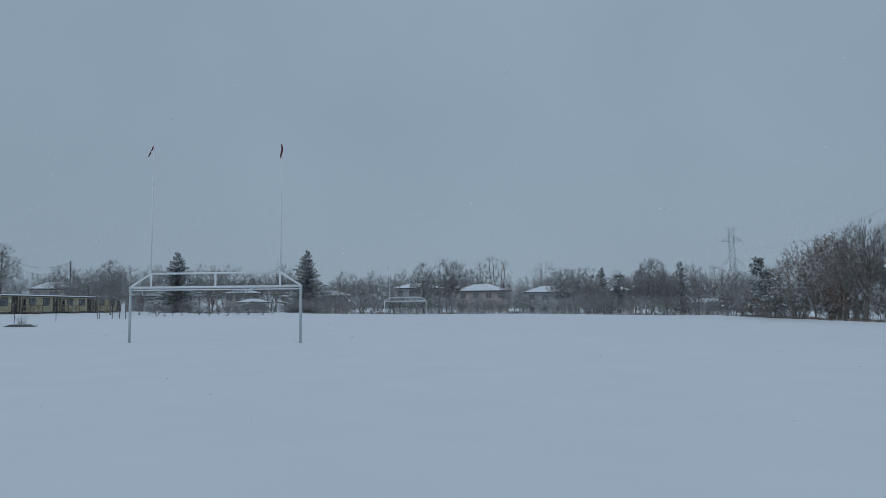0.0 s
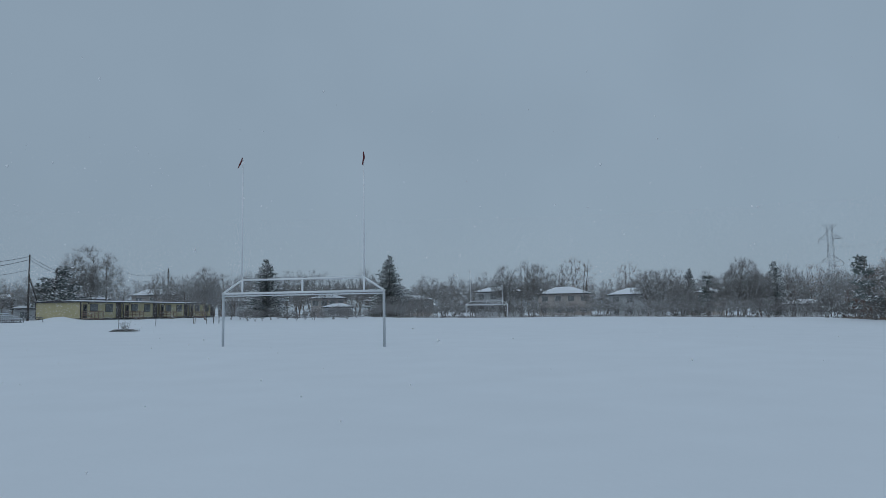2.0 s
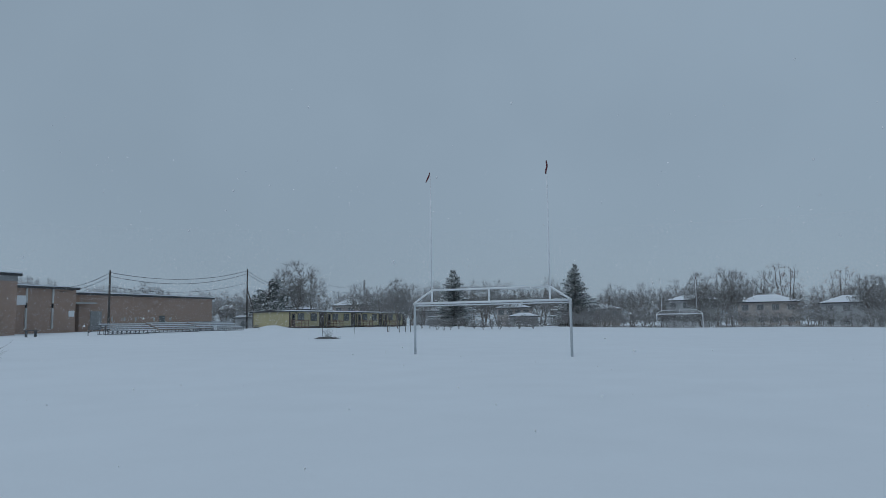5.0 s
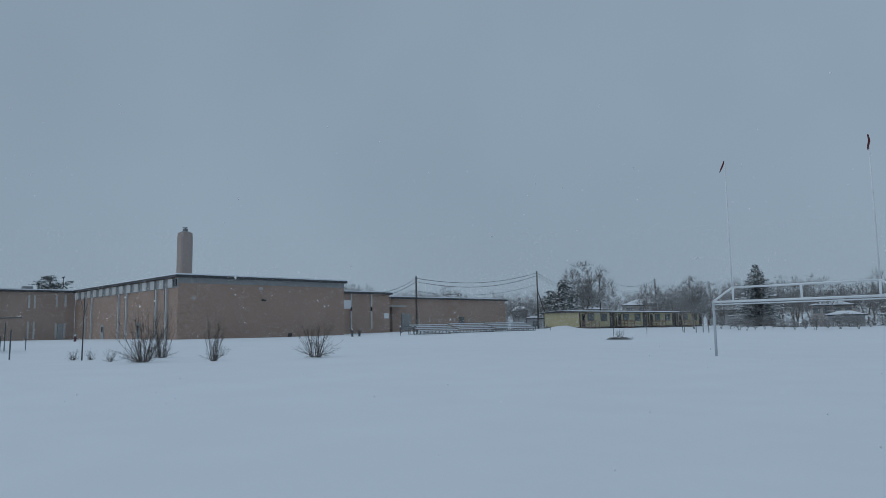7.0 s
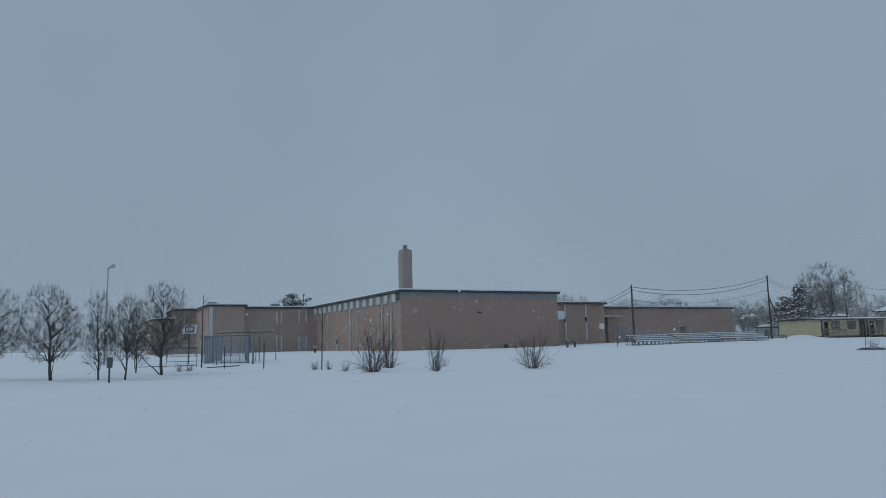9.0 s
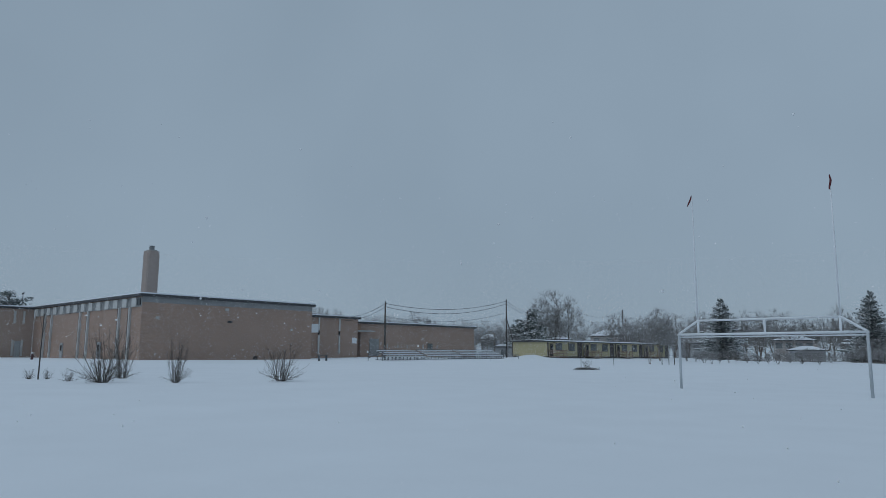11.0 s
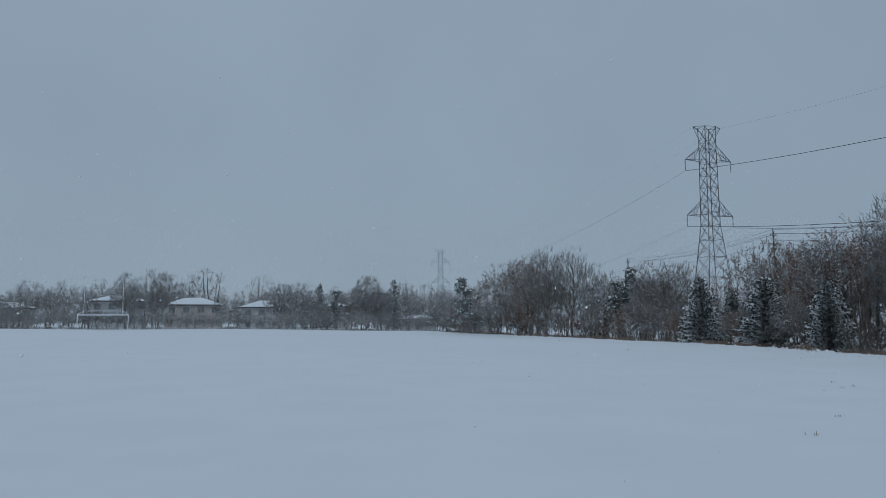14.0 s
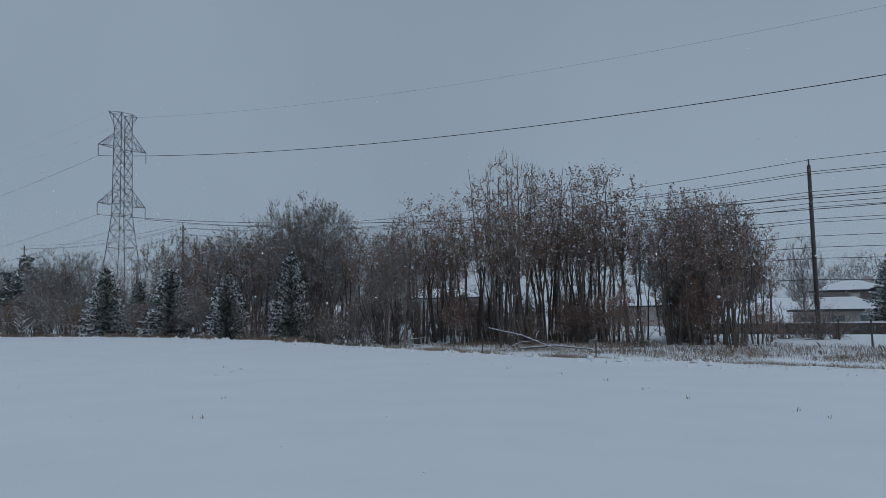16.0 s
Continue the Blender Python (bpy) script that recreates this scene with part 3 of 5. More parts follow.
def kind_pine(seed):
    """An open, irregular pine ten metres high, with tufts of needles."""
    rng, rs = random.Random(seed), np.random.RandomState(seed)
    lv = [dict(starts=[((0, 0, -0.3), (0.02, 0.03, 1), 9.6, 0.2)], n=12, taper=0.9, wander=0.04, up=0.05, kids=2.6, angle=(55, 85), ratio=0.30, shorten=0.65, kr=0.05, **{"from": 0.18}),
          dict(n=4, taper=0.7, wander=0.1, up=0.05, kids=2.0, angle=(30, 60), ratio=0.5, shorten=0.3, kr=0.02, **{"from": 0.1}),
          dict(n=2, taper=0.5, wander=0.15, up=0.05)]
    segs = to_height(grow(rng, lv), 10.0)
    lev = segs[:, 8]
    tips = segs[lev >= 1][:, 3:6]
    tips = tips[rs.choice(len(tips), min(900, len(tips)), replace=False)]
    return [("trunk", limb_mesh("trunk", segs[lev == 0], BARK, 7)), ("crown", limb_mesh("crown", segs[lev > 0], BARK, 3)),
            ("needles", leaf_mesh("needles", tips, 0.22, NEEDLES, rs, 4, 0.16))]


KINDS = {}
for i in range(4):
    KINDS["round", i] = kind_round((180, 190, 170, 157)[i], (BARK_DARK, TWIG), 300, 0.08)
    KINDS["far", i] = kind_far((180, 191, 172, 158)[i], (BARK_DARK, TWIG_FAR))
    KINDS["slim", i] = kind_upright(51 + i, 820)
for i in range(3):
    KINDS["yard", i] = kind_yard((190, 162, 174)[i], (BARK_BLACK, TWIG_BLACK), 0.15, 1250, 0.75, 0.0075)
    KINDS["oak", i] = kind_round((179, 174, 192)[i], (BARK_DARK, TWIG_GREY), 950, 0.09)
    KINDS["leafy", i] = kind_leafy(61 + i)
    KINDS["hedge", i] = kind_hedge(141 + i)
    KINDS["brushy", i] = kind_brushy(151 + i)
    KINDS["shrub", i] = kind_shrub(81 + i, (BARK_BLACK, TWIG_BLACK), stems=20, fork=2.8, girth=0.75)
    KINDS["brush", i] = kind_shrub(91 + i, True, 130, 16)
    KINDS["thicket", i] = kind_shrub(131 + i, (BARK_BLACK, TWIG_GREY), 0, 10)
    KINDS["spruce", i] = kind_spruce(101 + i, False, 1.75)
for i in range(2):
    KINDS["dome", i] = kind_yard((174, 196)[i], (BARK_DARK, TWIG_GREY))
    KINDS["far_dome", i] = crowned((174, 196)[i], 4.5, 0.9, 1100, 24, 1, 1.0, (BARK_DARK, TWIG_FAR), 0, 0.16, twig=0.75, fine=0.0095, spray=7, shell=0.5, stray=0.6)
    KINDS["whip", i] = kind_upright(71 + 2 * i)
    KINDS["snowy_spruce", i] = kind_spruce(111 + i, True, 1.7)
    KINDS["pine", i] = kind_pine(121 + i)
LABELS = {
    "round": ("bare_tree", "bare spreading deciduous tree dusted with snow", "tree"),
    "yard": ("yard_tree", "small bare spreading tree by the schoolyard fence", "tree"),
    "dome": ("bare_tree", "large bare tree with a dense domed crown", "tree"),
    "far_dome": ("bare_tree", "large bare tree with a dense domed crown", "tree"),
    "oak": ("leafy_tree", "dark tree keeping withered brown leaves in winter", "tree"),
    "far": ("bare_tree", "bare snow-dusted tree among the houses beyond the field", "tree"),
    "brushy": ("twiggy_bush", "dense twiggy bush dusted with snow at the wood's edge", "bush"),
    "leafy": ("leafy_bush", "dense dark bush keeping withered brown leaves", "bush"),
    "hedge": ("thicket", "dense tangled leafless thicket at the field's far edge", "shrub"),
    "slim": ("slim_tree", "tall dark many-stemmed tree with withered leaves on top", "tree"),
    "whip": ("slim_tree", "tall thin leafless tree with steep whips", "tree"),
    "shrub": ("bare_shrub", "leafless many-stemmed shrub standing in snow", "shrub"),
    "brush": ("brushwood", "tangled dark leafless brush at the wood's foot", "shrub"),
    "thicket": ("thicket", "tall tangled leafless thicket between the trees", "shrub"),
    "spruce": ("spruce", "dark green spruce with drooping boughs", "tree"),
    "snowy_spruce": ("young_spruce", "young spruce with boughs loaded with snow", "tree"),
    "pine": ("pine_tree", "dark irregular pine with tufted needles", "tree"),
}
FULL = {"round": 1.05, "far": 1.05, "oak": 1.05, "slim": 1.02}
REF = {"shrub": 2.0, "brush": 2.0, "thicket": 2.0}
placer = random.Random(7)


def plant(kind, x, y, height, width=1.0, label="", group="", variant=None, turn=None):
    forms = [k for k in KINDS if k[0] == kind]
    i = placer.randrange(len(forms)) if variant is None else variant % len(forms)
    name, text, cat = LABELS[kind]
    s = height / REF.get(kind, 10.0)
    m = Matrix.LocRotScale((x, y, lie(x, y)), Euler((0, 0, placer.uniform(0, 6.28) if turn is None else turn)), (s * width, s * width, s))
    t = thing(name, m, label or text, cat, group)
    for pn, me in KINDS[kind, i]:
        ob = part(pn, me, None, t)
        if pn in ("leaf", "needles", "bough", "limb", "crown"):
            tagged(ob, kind="stuff")
    return t


def plant_top(kind, az, dist, slope, width=1.0, **more):
    """A tree whose tip stands at a given slope over the eye."""
    x, y, z = at(az, dist)
    return plant(kind, x, y, (EYE_HEIGHT + slope * dist - z) * FULL.get(kind, 1.0), width, **more)


# ---- school ----
def school():
    base = 0.2
    s = thing("school", pose(0, 0, 0), "long flat-roofed brown brick school with dark roof edges", "school building")

    def block(x0, x1, y0, y1, top, band=True, brick=BRICK):
        w = part("wall", Shape().box(x0, x1, y0, y1, base, top - 0.3), brick, s)
        part("fascia", Shape().box(x0 - 0.35, x1 + 0.35, y0 - 0.35, y1 + 0.35, top - 0.3, top), FASCIA, s, "dark metal roof edge")
        part("roof_snow", Shape().box(x0 - 0.33, x1 + 0.33, y0 - 0.33, y1 + 0.33, top, top + 0.15), ROOF_SNOW, s, "thin snow on the flat roof")
        if band:
            part("frieze", Shape().box(x1 + 0.003, x1 + 0.05, y0, y1, top - 0.95, top - 0.3), BAND, w, "weathered frieze under the eaves")

    gx, gy0, gy1, gt = -80.0, 34.3, 57.6, 8.12
    block(-117.2, gx, gy0, gy1, gt)
    # gymnasium's south side: high windows between pale panels, pilasters, dark tubes as shadow lines
    x = gx - 1.2
    part("clerestory", Shape().box(-117.1, gx - 0.02, gy0 - 0.03, gy0 - 0.003, 6.65, 7.72), BAND, s, "dull grey band under the roof edge")
    while x > -116.5:
        part("panel", Shape().box(x - 1.2, x, gy0 - 0.22, gy0 - 0.035, 6.7, 7.7), PALE_PANEL, s, "pale concrete panel")
        x -= 2.62
    for px in (-82.9, -85.9, -95.6, -98.4, -109.2, -112.0):
        part("pilaster", Shape().box(px - 0.14, px + 0.14, gy0 - 0.24, gy0 - 0.003, 0.3, 6.69), PALE_PANEL, s, "narrow pale pilaster")
        # dark tube modelled where only the pilaster's shadow line falls
        part("shadow_line", Shape().tube((px - 0.5, gy0 - 0.1, 0.4), (px - 0.5, gy0 - 0.1, 6.7), 0.055, n=8), BROWN_TRIM, s)
    for px in (-91.5, -104.6):
        d = part("door", Shape().box(px - 0.55, px + 0.55, gy0 - 0.12, gy0 - 0.01, 0.5, 2.75), DOOR_GREY, s, "pale metal exit door")
        part("door_window", Shape().box(px - 0.25, px + 0.25, gy0 - 0.14, gy0 - 0.12, 1.7, 2.4), GLASS, d)
    # east gable of the gymnasium
    for y, z, w, h in ((36.0, 5.3, 0.35, 0.3), (44.6, 6.6, 0.5, 0.35), (45.0, 5.2, 0.6, 0.25), (54.2, 4.5, 0.3, 0.25)):
        part("vent", Shape().box(gx, gx + 0.12, y, y + w, z, z + h), FASCIA if w > 0.55 else CONCRETE, s)
    part("exit_door", Shape().box(gx, gx + 0.06, 48.8, 49.4, 0.5, 1.15), BROWN_TRIM, s)
    part("corner_window", Shape().box(gx - 1.1, gx - 0.3, gy0 - 0.12, gy0 - 0.003, 6.85, 7.6), GLASS, s)
    part("air_conditioner", Shape().box(-86.0, -83.6, 59.9, 61.4, 4.5, 5.7).box(-83.6, -83.5, 60.0, 61.3, 4.6, 5.6), BOARD_WHITE, s, "white boxed air-conditioning unit")
    # chimney
    c = Vector((-91.7, 40.1, 0))
    hw = 0.80
    ch = Shape()
    pts = lambda q, z: [(c.x + sx * (hw - (q if b else 0)), c.y + sy * (hw - (0 if b else q)), z) for sx, sy, b in
                        ((-1, -1, 0), (-1, -1, 1), (1, -1, 1), (1, -1, 0), (1, 1, 0), (1, 1, 1), (-1, 1, 1), (-1, 1, 0))]
    ch.add(pts(0.16, 7.6) + pts(0.16, 14.0) + pts(0.34, 14.7), [tuple(r * 8 + q for q in (i, (i + 1) % 8)) + tuple((r + 1) * 8 + q for q in ((i + 1) % 8, i)) for r in (0, 1) for i in range(8)] + [tuple(range(16, 24))])
    chim = part("chimney", ch, BRICK_CHIMNEY, s, "square brick boiler chimney with chamfered corners")
    part("cap", Shape().box(c.x - 0.5, c.x + 0.5, c.y - 0.5, c.y + 0.5, 14.7, 14.85), CONCRETE, chim)
    part("flue", Shape().tube((c.x, c.y, 14.85), (c.x, c.y, 15.25), 0.33, n=12).tube((c.x, c.y, 15.36), (c.x, c.y, 15.42), 0.34, n=12).tube((c.x, c.y, 15.2), (c.x, c.y, 15.4), 0.05, n=6), STEEL, chim)
    # west wing
    block(-140, -117.25, 22.51, 34.26, 8.05, False, BRICK_HAZED)
    block(-142, -115.6, 16.9, 22.5, 8.3, False, BRICK_HAZED)
    block(-144, -129.8, 13.6, 16.88, 8.36, False, BRICK_HAZED)
    block(-146, -131.5, 10.1, 13.58, 6.75, False, BRICK_HAZED)
    for y in (32.9, 31.7):
        part("window_strip", Shape().box(-117.2, -117.05, y - 0.13, y + 0.13, 5.6, 7.4), PALE_PANEL, s, "tall pale window strip")
        part("window_strip", Shape().box(-117.2, -117.05, y - 0.13, y + 0.13, 0.9, 3.2), PALE_PANEL, s, "tall pale window strip")
    part("door", Shape().box(-117.2, -117.08, 31.95, 32.7, 0.6, 3.1), DOOR_GREY, s, "tall grey door")
    for y in (28.75, 28.0):
        part("window_strip", Shape().box(-117.2, -117.05, y - 0.11, y + 0.11, 5.4, 7.3), PALE_PANEL, s, "tall pale window strip")
        part("window_strip", Shape().box(-117.2, -117.05, y - 0.11, y + 0.11, 0.9, 3.4), PALE_PANEL, s, "tall pale window strip")
    part("stair_window", Shape().box(-115.6, -115.35, 17.0, 17.6, 2.6, 7.95), PALE_PANEL, s, "pale stairwell window column")
    part("stair_glass", Shape().box(-115.35, -115.32, 17.08, 17.52, 2.0, 3.4), GLASS, s)
    for y, z in ((27.8, 8.15), (17.5, 8.35)):
        part("roof_unit", Shape().box(-121, -119.8, y, y + 1.3, z, z + 0.6), STEEL, s, "rooftop fan unit")
    part("aerial", Shape().tube((-119, 33.0, 8.1), (-119, 33.0, 10.2), 0.05).tube((-119.1, 32.9, 10.1), (-118.9, 33.1, 10.3), 0.12), FASCIA, s)
    # link block and low wing to the north
    block(-100, -86.0, 57.7, 70.6, 7.1, False)
    for y in (63.2, 67.0):
        part("window_strip", Shape().box(-86.0, -85.85, y - 0.12, y + 0.12, 4.9, 6.8), PALE_PANEL, s, "tall pale window strip")
        part("window_strip", Shape().box(-86.0, -85.85, y - 0.12, y + 0.12, 1.5, 4.2), PALE_PANEL, s, "tall pale window strip")
        part("window", Shape().box(-86.0, -85.9, y - 0.11, y + 0.11, 4.25, 4.85), GLASS, s)
    part("sign", Shape().box(-86.0, -85.9, 69.5, 70.35, 3.1, 3.9), BOARD_WHITE, s, "white notice board")
    block(-112, -90.0, 74.5, 102.5, 6.7, False)
    block(-110, -92.5, 70.6, 74.5, 6.7, False)
    part("canopy", Shape().box(-92.4, -88.4, 71.0, 76.2, 5.05, 5.25), CONCRETE, s, "flat snow-edged entrance canopy")
    part("canopy_post", Shape().box(-88.9, -88.6, 71.2, 71.5, 1.0, 5.05), CONCRETE, s)
    # thin grey panel put where the entrance recess lies in shade
    part("entrance", Shape().box(-90.0, -89.9, 76.4, 78.4, 1.2, 4.0), BAND, s, "flat grey panel for the shaded entrance recess")
    part("window", Shape().box(-90.0, -89.88, 89.9, 91.1, 2.2, 3.4), PANE, s, "dark window")
    for y in (80.2, 82.6, 84.8, 88.6, 92.2):
        part("plate", Shape().box(-90.0, -89.92, y, y + 0.3, 2.5, 3.1), CONCRETE, s)
    for y in (80.0, 89.5, 97.0):
        part("roof_unit", Shape().box(-97, -96, y, y + 1.0, 6.8, 7.2), FASCIA, s)


school()


# ---- portable classrooms ----
def portable(y0, first):
    x1, w, L, h = -70.6, 7.5, 11.0, 2.78
    z = 0.92
    p = thing("portable_classroom", pose(x1, y0, z), "yellow portable classroom with brown trim and snowy roof", "portable classroom", "row of portable classrooms")
    part("wall", Shape().box(-w, 0, 0.05, L - 1.7, 0.35, h), SIDING, p)
    part("skirt", Shape().box(-w + 0.05, -0.05, 0.1, L - 1.75, -0.6, 0.35), BROWN_TRIM, p, "dark brown skirting")
    part("link", Shape().box(-w + 0.3, -0.25, L - 1.7, L + 0.05, -0.6, h - 0.05), BROWN_TRIM, p, "dark recessed link")
    roof = Shape()
    roof.add([(-w - 0.35, -0.2, h), (0.45, -0.2, h), (0.45, -0.2, h + 0.16), (-w * 0.5, -0.2, h + 0.42), (-w - 0.35, -0.2, h + 0.16),
              (-w - 0.35, L, h), (0.45, L, h), (0.45, L, h + 0.16), (-w * 0.5, L, h + 0.42), (-w - 0.35, L, h + 0.16)],
             [(0, 1, 2, 3, 4), (9, 8, 7, 6, 5), (0, 5, 6, 1), (1, 6, 7, 2), (2, 7, 8, 3), (3, 8, 9, 4), (4, 9, 5, 0)])
    part("roof", roof, FASCIA, p, "low dark roof edge")
    sn = Shape()
    sn.add([(0.42, -0.15, h + 0.165), (0.42, -0.15, h + 0.21), (-w * 0.5, -0.15, h + 0.47), (-w - 0.3, -0.15, h + 0.21), (-w - 0.3, -0.15, h + 0.165), (-w * 0.5, -0.15, h + 0.425),
            (0.42, L, h + 0.165), (0.42, L, h + 0.21), (-w * 0.5, L, h + 0.47), (-w - 0.3, L, h + 0.21), (-w - 0.3, L, h + 0.165), (-w * 0.5, L, h + 0.425)],
           [(0, 1, 2, 5), (5, 2, 3, 4), (6, 11, 8, 7), (11, 10, 9, 8), (0, 6, 7, 1), (1, 7, 8, 2), (2, 8, 9, 3), (3, 9, 10, 4), (4, 10, 11, 5), (5, 11, 6, 0)])
    part("roof_snow", sn, ROOF_SNOW, p, "snow lying on the roof")
    for y in (0.05, L - 1.86):
        part("corner_board", Shape().box(-0.02, 0.05, y, y + 0.3, 0.35, h), BROWN_TRIM, p)
    if first:
        part("corner_board", Shape().box(-w - 0.02, -w + 0.15, 0.0, 0.06, 0.35, h), BROWN_TRIM, p)
    for y in (2.5, 6.4):
        f = part("window", Shape().box(0.0, 0.06, y - 0.06, y + 1.86, 1.28, 2.62), BROWN_TRIM, p)
        for q in (0, 1):
            part("pane", Shape().box(0.062, 0.075, y + 0.02 + q * 0.91, y + 0.87 + q * 0.91, 1.36, 2.54), PANE, f)
    d = part("door", Shape().box(0.0, 0.07, 0.75, 1.7, 0.4, 2.5), BROWN_TRIM, p, "dark brown door")
    part("door_window", Shape().box(0.072, 0.085, 1.0, 1.45, 1.5, 2.3), GLASS, d)
    part("lamp", Shape().box(0.0, 0.15, 1.85, 2.05, 2.55, 2.75), BROWN_TRIM, p)
    deck = part("porch_deck", Shape().box(0.1, 2.2, 0.4, 2.7, 0.25, 0.38), WOOD, p, "snow-dusted wooden porch")
    for x, y in ((0.15, 0.45), (2.15, 0.45), (2.15, 2.65), (0.15, 2.65), (2.15, 1.5)):
        part("porch_post", Shape().box(x - 0.05, x + 0.05, y - 0.05, y + 0.05, -0.6, 1.35), WOOD, deck)
    for z0 in (0.75, 1.05, 1.3):
        part("rail", Shape().box(2.13, 2.18, 0.4, 2.7, z0, z0 + 0.1).box(0.1, 2.2, 0.42, 0.47, z0, z0 + 0.1), WOOD, deck)
    for i in range(3):
        part("step", Shape().box(0.5, 1.5, 2.7 + 0.3 * i, 3.0 + 0.3 * i, -0.1 - 0.17 * i, 0.22 - 0.17 * i), WOOD, deck)
    return p


for i in range(4):
    portable(99.0 + 11.05 * i, i == 0)


# ---- bleachers ----
def bleacher(y0, length):
    x = -66.0
    b = thing("bleacher", pose(x, y0, lie(x + 1, y0 + 3)), "low aluminium bleacher with snow on its planks", "bleacher", "bleachers by the field")
    for r in range(4):
        z, dx = 0.28 + 0.22 * r, 2.2 - 0.62 * r
        part("seat_plank", Shape().box(dx - 0.14, dx + 0.14, 0, length, z + 0.11, z + 0.17), ALUMINIUM, b)
        part("plank_snow", Shape().box(dx - 0.13, dx + 0.13, 0.02, length - 0.02, z + 0.174, z + 0.25), ROOF_SNOW, b, "snow lying along the seat plank")
        part("foot_plank", Shape().box(dx - 0.48, dx - 0.22, 0, length, z - 0.10, z - 0.06), ALUMINIUM, b)
    n = int(length / 1.1) + 1
    for i in range(n):
        y = 0.1 + (length - 0.2) * i / (n - 1)
        f = Shape()
        f.box(0.0, 2.4, y - 0.03, y + 0.03, 0.0, 0.06)
        for r in range(4):
            z, dx = 0.28 + 0.22 * r, 2.2 - 0.62 * r
            f.box(dx - 0.03, dx + 0.03, y - 0.03, y + 0.03, 0.0, z + 0.12)
        f.tube((2.3, y, 0.05), (0.3, y, 0.95), 0.025, n=6)
        part("frame", f, FENCE_STEEL, b)
    rail = Shape()
    for i in range(n):
        y = 0.1 + (length - 0.2) * i / (n - 1)
        rail.tube((0.05, y, 0.0), (0.05, y, 1.25), 0.022, n=6)
    rail.tube((0.05, 0.1, 1.25), (0.05, length - 0.1, 1.25), 0.022, n=6)
    part("back_rail", rail, FENCE_STEEL, b)


for y0, L in ((57.0, 6.4), (63.8, 6.4), (70.6, 8.0)):
    bleacher(y0, L)


def tube_thing(name, m, label, cat, mat, tubes, part_names, group=""):
    t = thing(name, m, label, cat, group)
    for (a, b, r), pn in zip(tubes, part_names):
        part(pn, Shape().tube(a, b, r, n=8), mat, t)
    return t


gx, gy, gz = -64.0, 54.2, 0
tube_thing("barrier", pose(gx, gy, lie(gx, gy)), "low steel pipe barrier beside the bleachers", "barrier", FENCE_STEEL,
           [((0, 0, -0.2), (0, 0, 1.0), 0.04), ((0, 2.2, -0.2), (0, 2.2, 1.1), 0.04), ((0, 0, 0.35), (0, 2.4, 1.05), 0.035), ((0, 0, 1.0), (0, 2.2, 1.1), 0.035)],
           ["post", "post", "brace", "rail"])
gy = 79.2
tube_thing("barrier", pose(gx, gy, lie(gx, gy)), "low steel pipe barrier beside the bleachers", "barrier", FENCE_STEEL,
           [((0, 0, -0.2), (0, 0, 1.2), 0.04), ((0, 3.4, -0.2), (0, 3.4, 0.6), 0.04), ((0, 0, 1.2), (0, 3.4, 0.3), 0.035), ((0, 0, 0.6), (0, 3.4, 0.6), 0.035)],
           ["post", "post", "brace", "rail"])
x, y, z = at(-53.3, 84)
bench = thing("bench", pose(x, y, z, 0, 0, 10), "small steel bench by the school wall", "bench")
part("seat", Shape().box(-0.25, 0.25, -0.7, 0.7, 0.62, 0.70), FENCE_STEEL, bench)
for s in (-0.6, 0.6):
    part("leg", Shape().box(-0.14, 0.14, s - 0.03, s + 0.03, -0.1, 0.62), FENCE_STEEL, bench)


# ---- poles and wires by the school ----
def utility_pole(az, dist, top, arms=1, label="weathered wooden utility pole with short crossarm"):
    x, y, z = at(az, dist)
    h = top - z
    p = thing("utility_pole", pose(x, y, z), label, "utility pole", "utility poles")
    part("shaft", Shape().tube((0, 0, -0.4), (0, 0, h), 0.17, 0.11, n=10), POLE_WOOD, p, smooth=True)
    for k in range(arms):
        zz = h - 0.45 - 0.9 * k
        arm = part("crossarm", Shape().box(-0.9, 0.9, -0.06, 0.06, zz, zz + 0.12), POLE_WOOD, p)
        for sx in (-0.8, 0.8):
            part("insulator", Shape().tube((sx, 0, zz + 0.12), (sx, 0, zz + 0.3), 0.06, 0.04, n=8), PORCELAIN, arm)
    return Vector((x, y, top))


def span(a, b, sag, r=0.02, n=14):
    a, b = Vector(a), Vector(b)
    return [a.lerp(b, i / n) - Vector((0, 0, 4 * sag * (i / n) * (1 - i / n))) for i in range(n + 1)]


def wire(name, pts, r, label, group):
    t = thing(name, pose(*pts[0]), label, "overhead wire", group)
    sh = Shape().path([p - pts[0] for p in pts], r, 5)
    part("strand", sh, WIRE, t)


PA = utility_pole(-48.45, 106, 9.25, 0, "plain dark wooden utility pole before a brick wing")
PB = utility_pole(-38.7, 130, 11.5, 0)
P2 = utility_pole(-33.8, 165, 12.9, 0)
P3 = utility_pole(-29.6, 185, 12.9, 0)
brace_foot = at(-37.7, 137)
t = thing("pole_brace", pose(*brace_foot), "leaning wooden brace pole", "pole")
part("shaft", Shape().tube((0, 0, -0.4), (PB.x - brace_foot[0], PB.y - brace_foot[1], 7.0), 0.10, n=8), POLE_WOOD, t)
roof_end = Vector((-86.2, 68.0, 7.3))
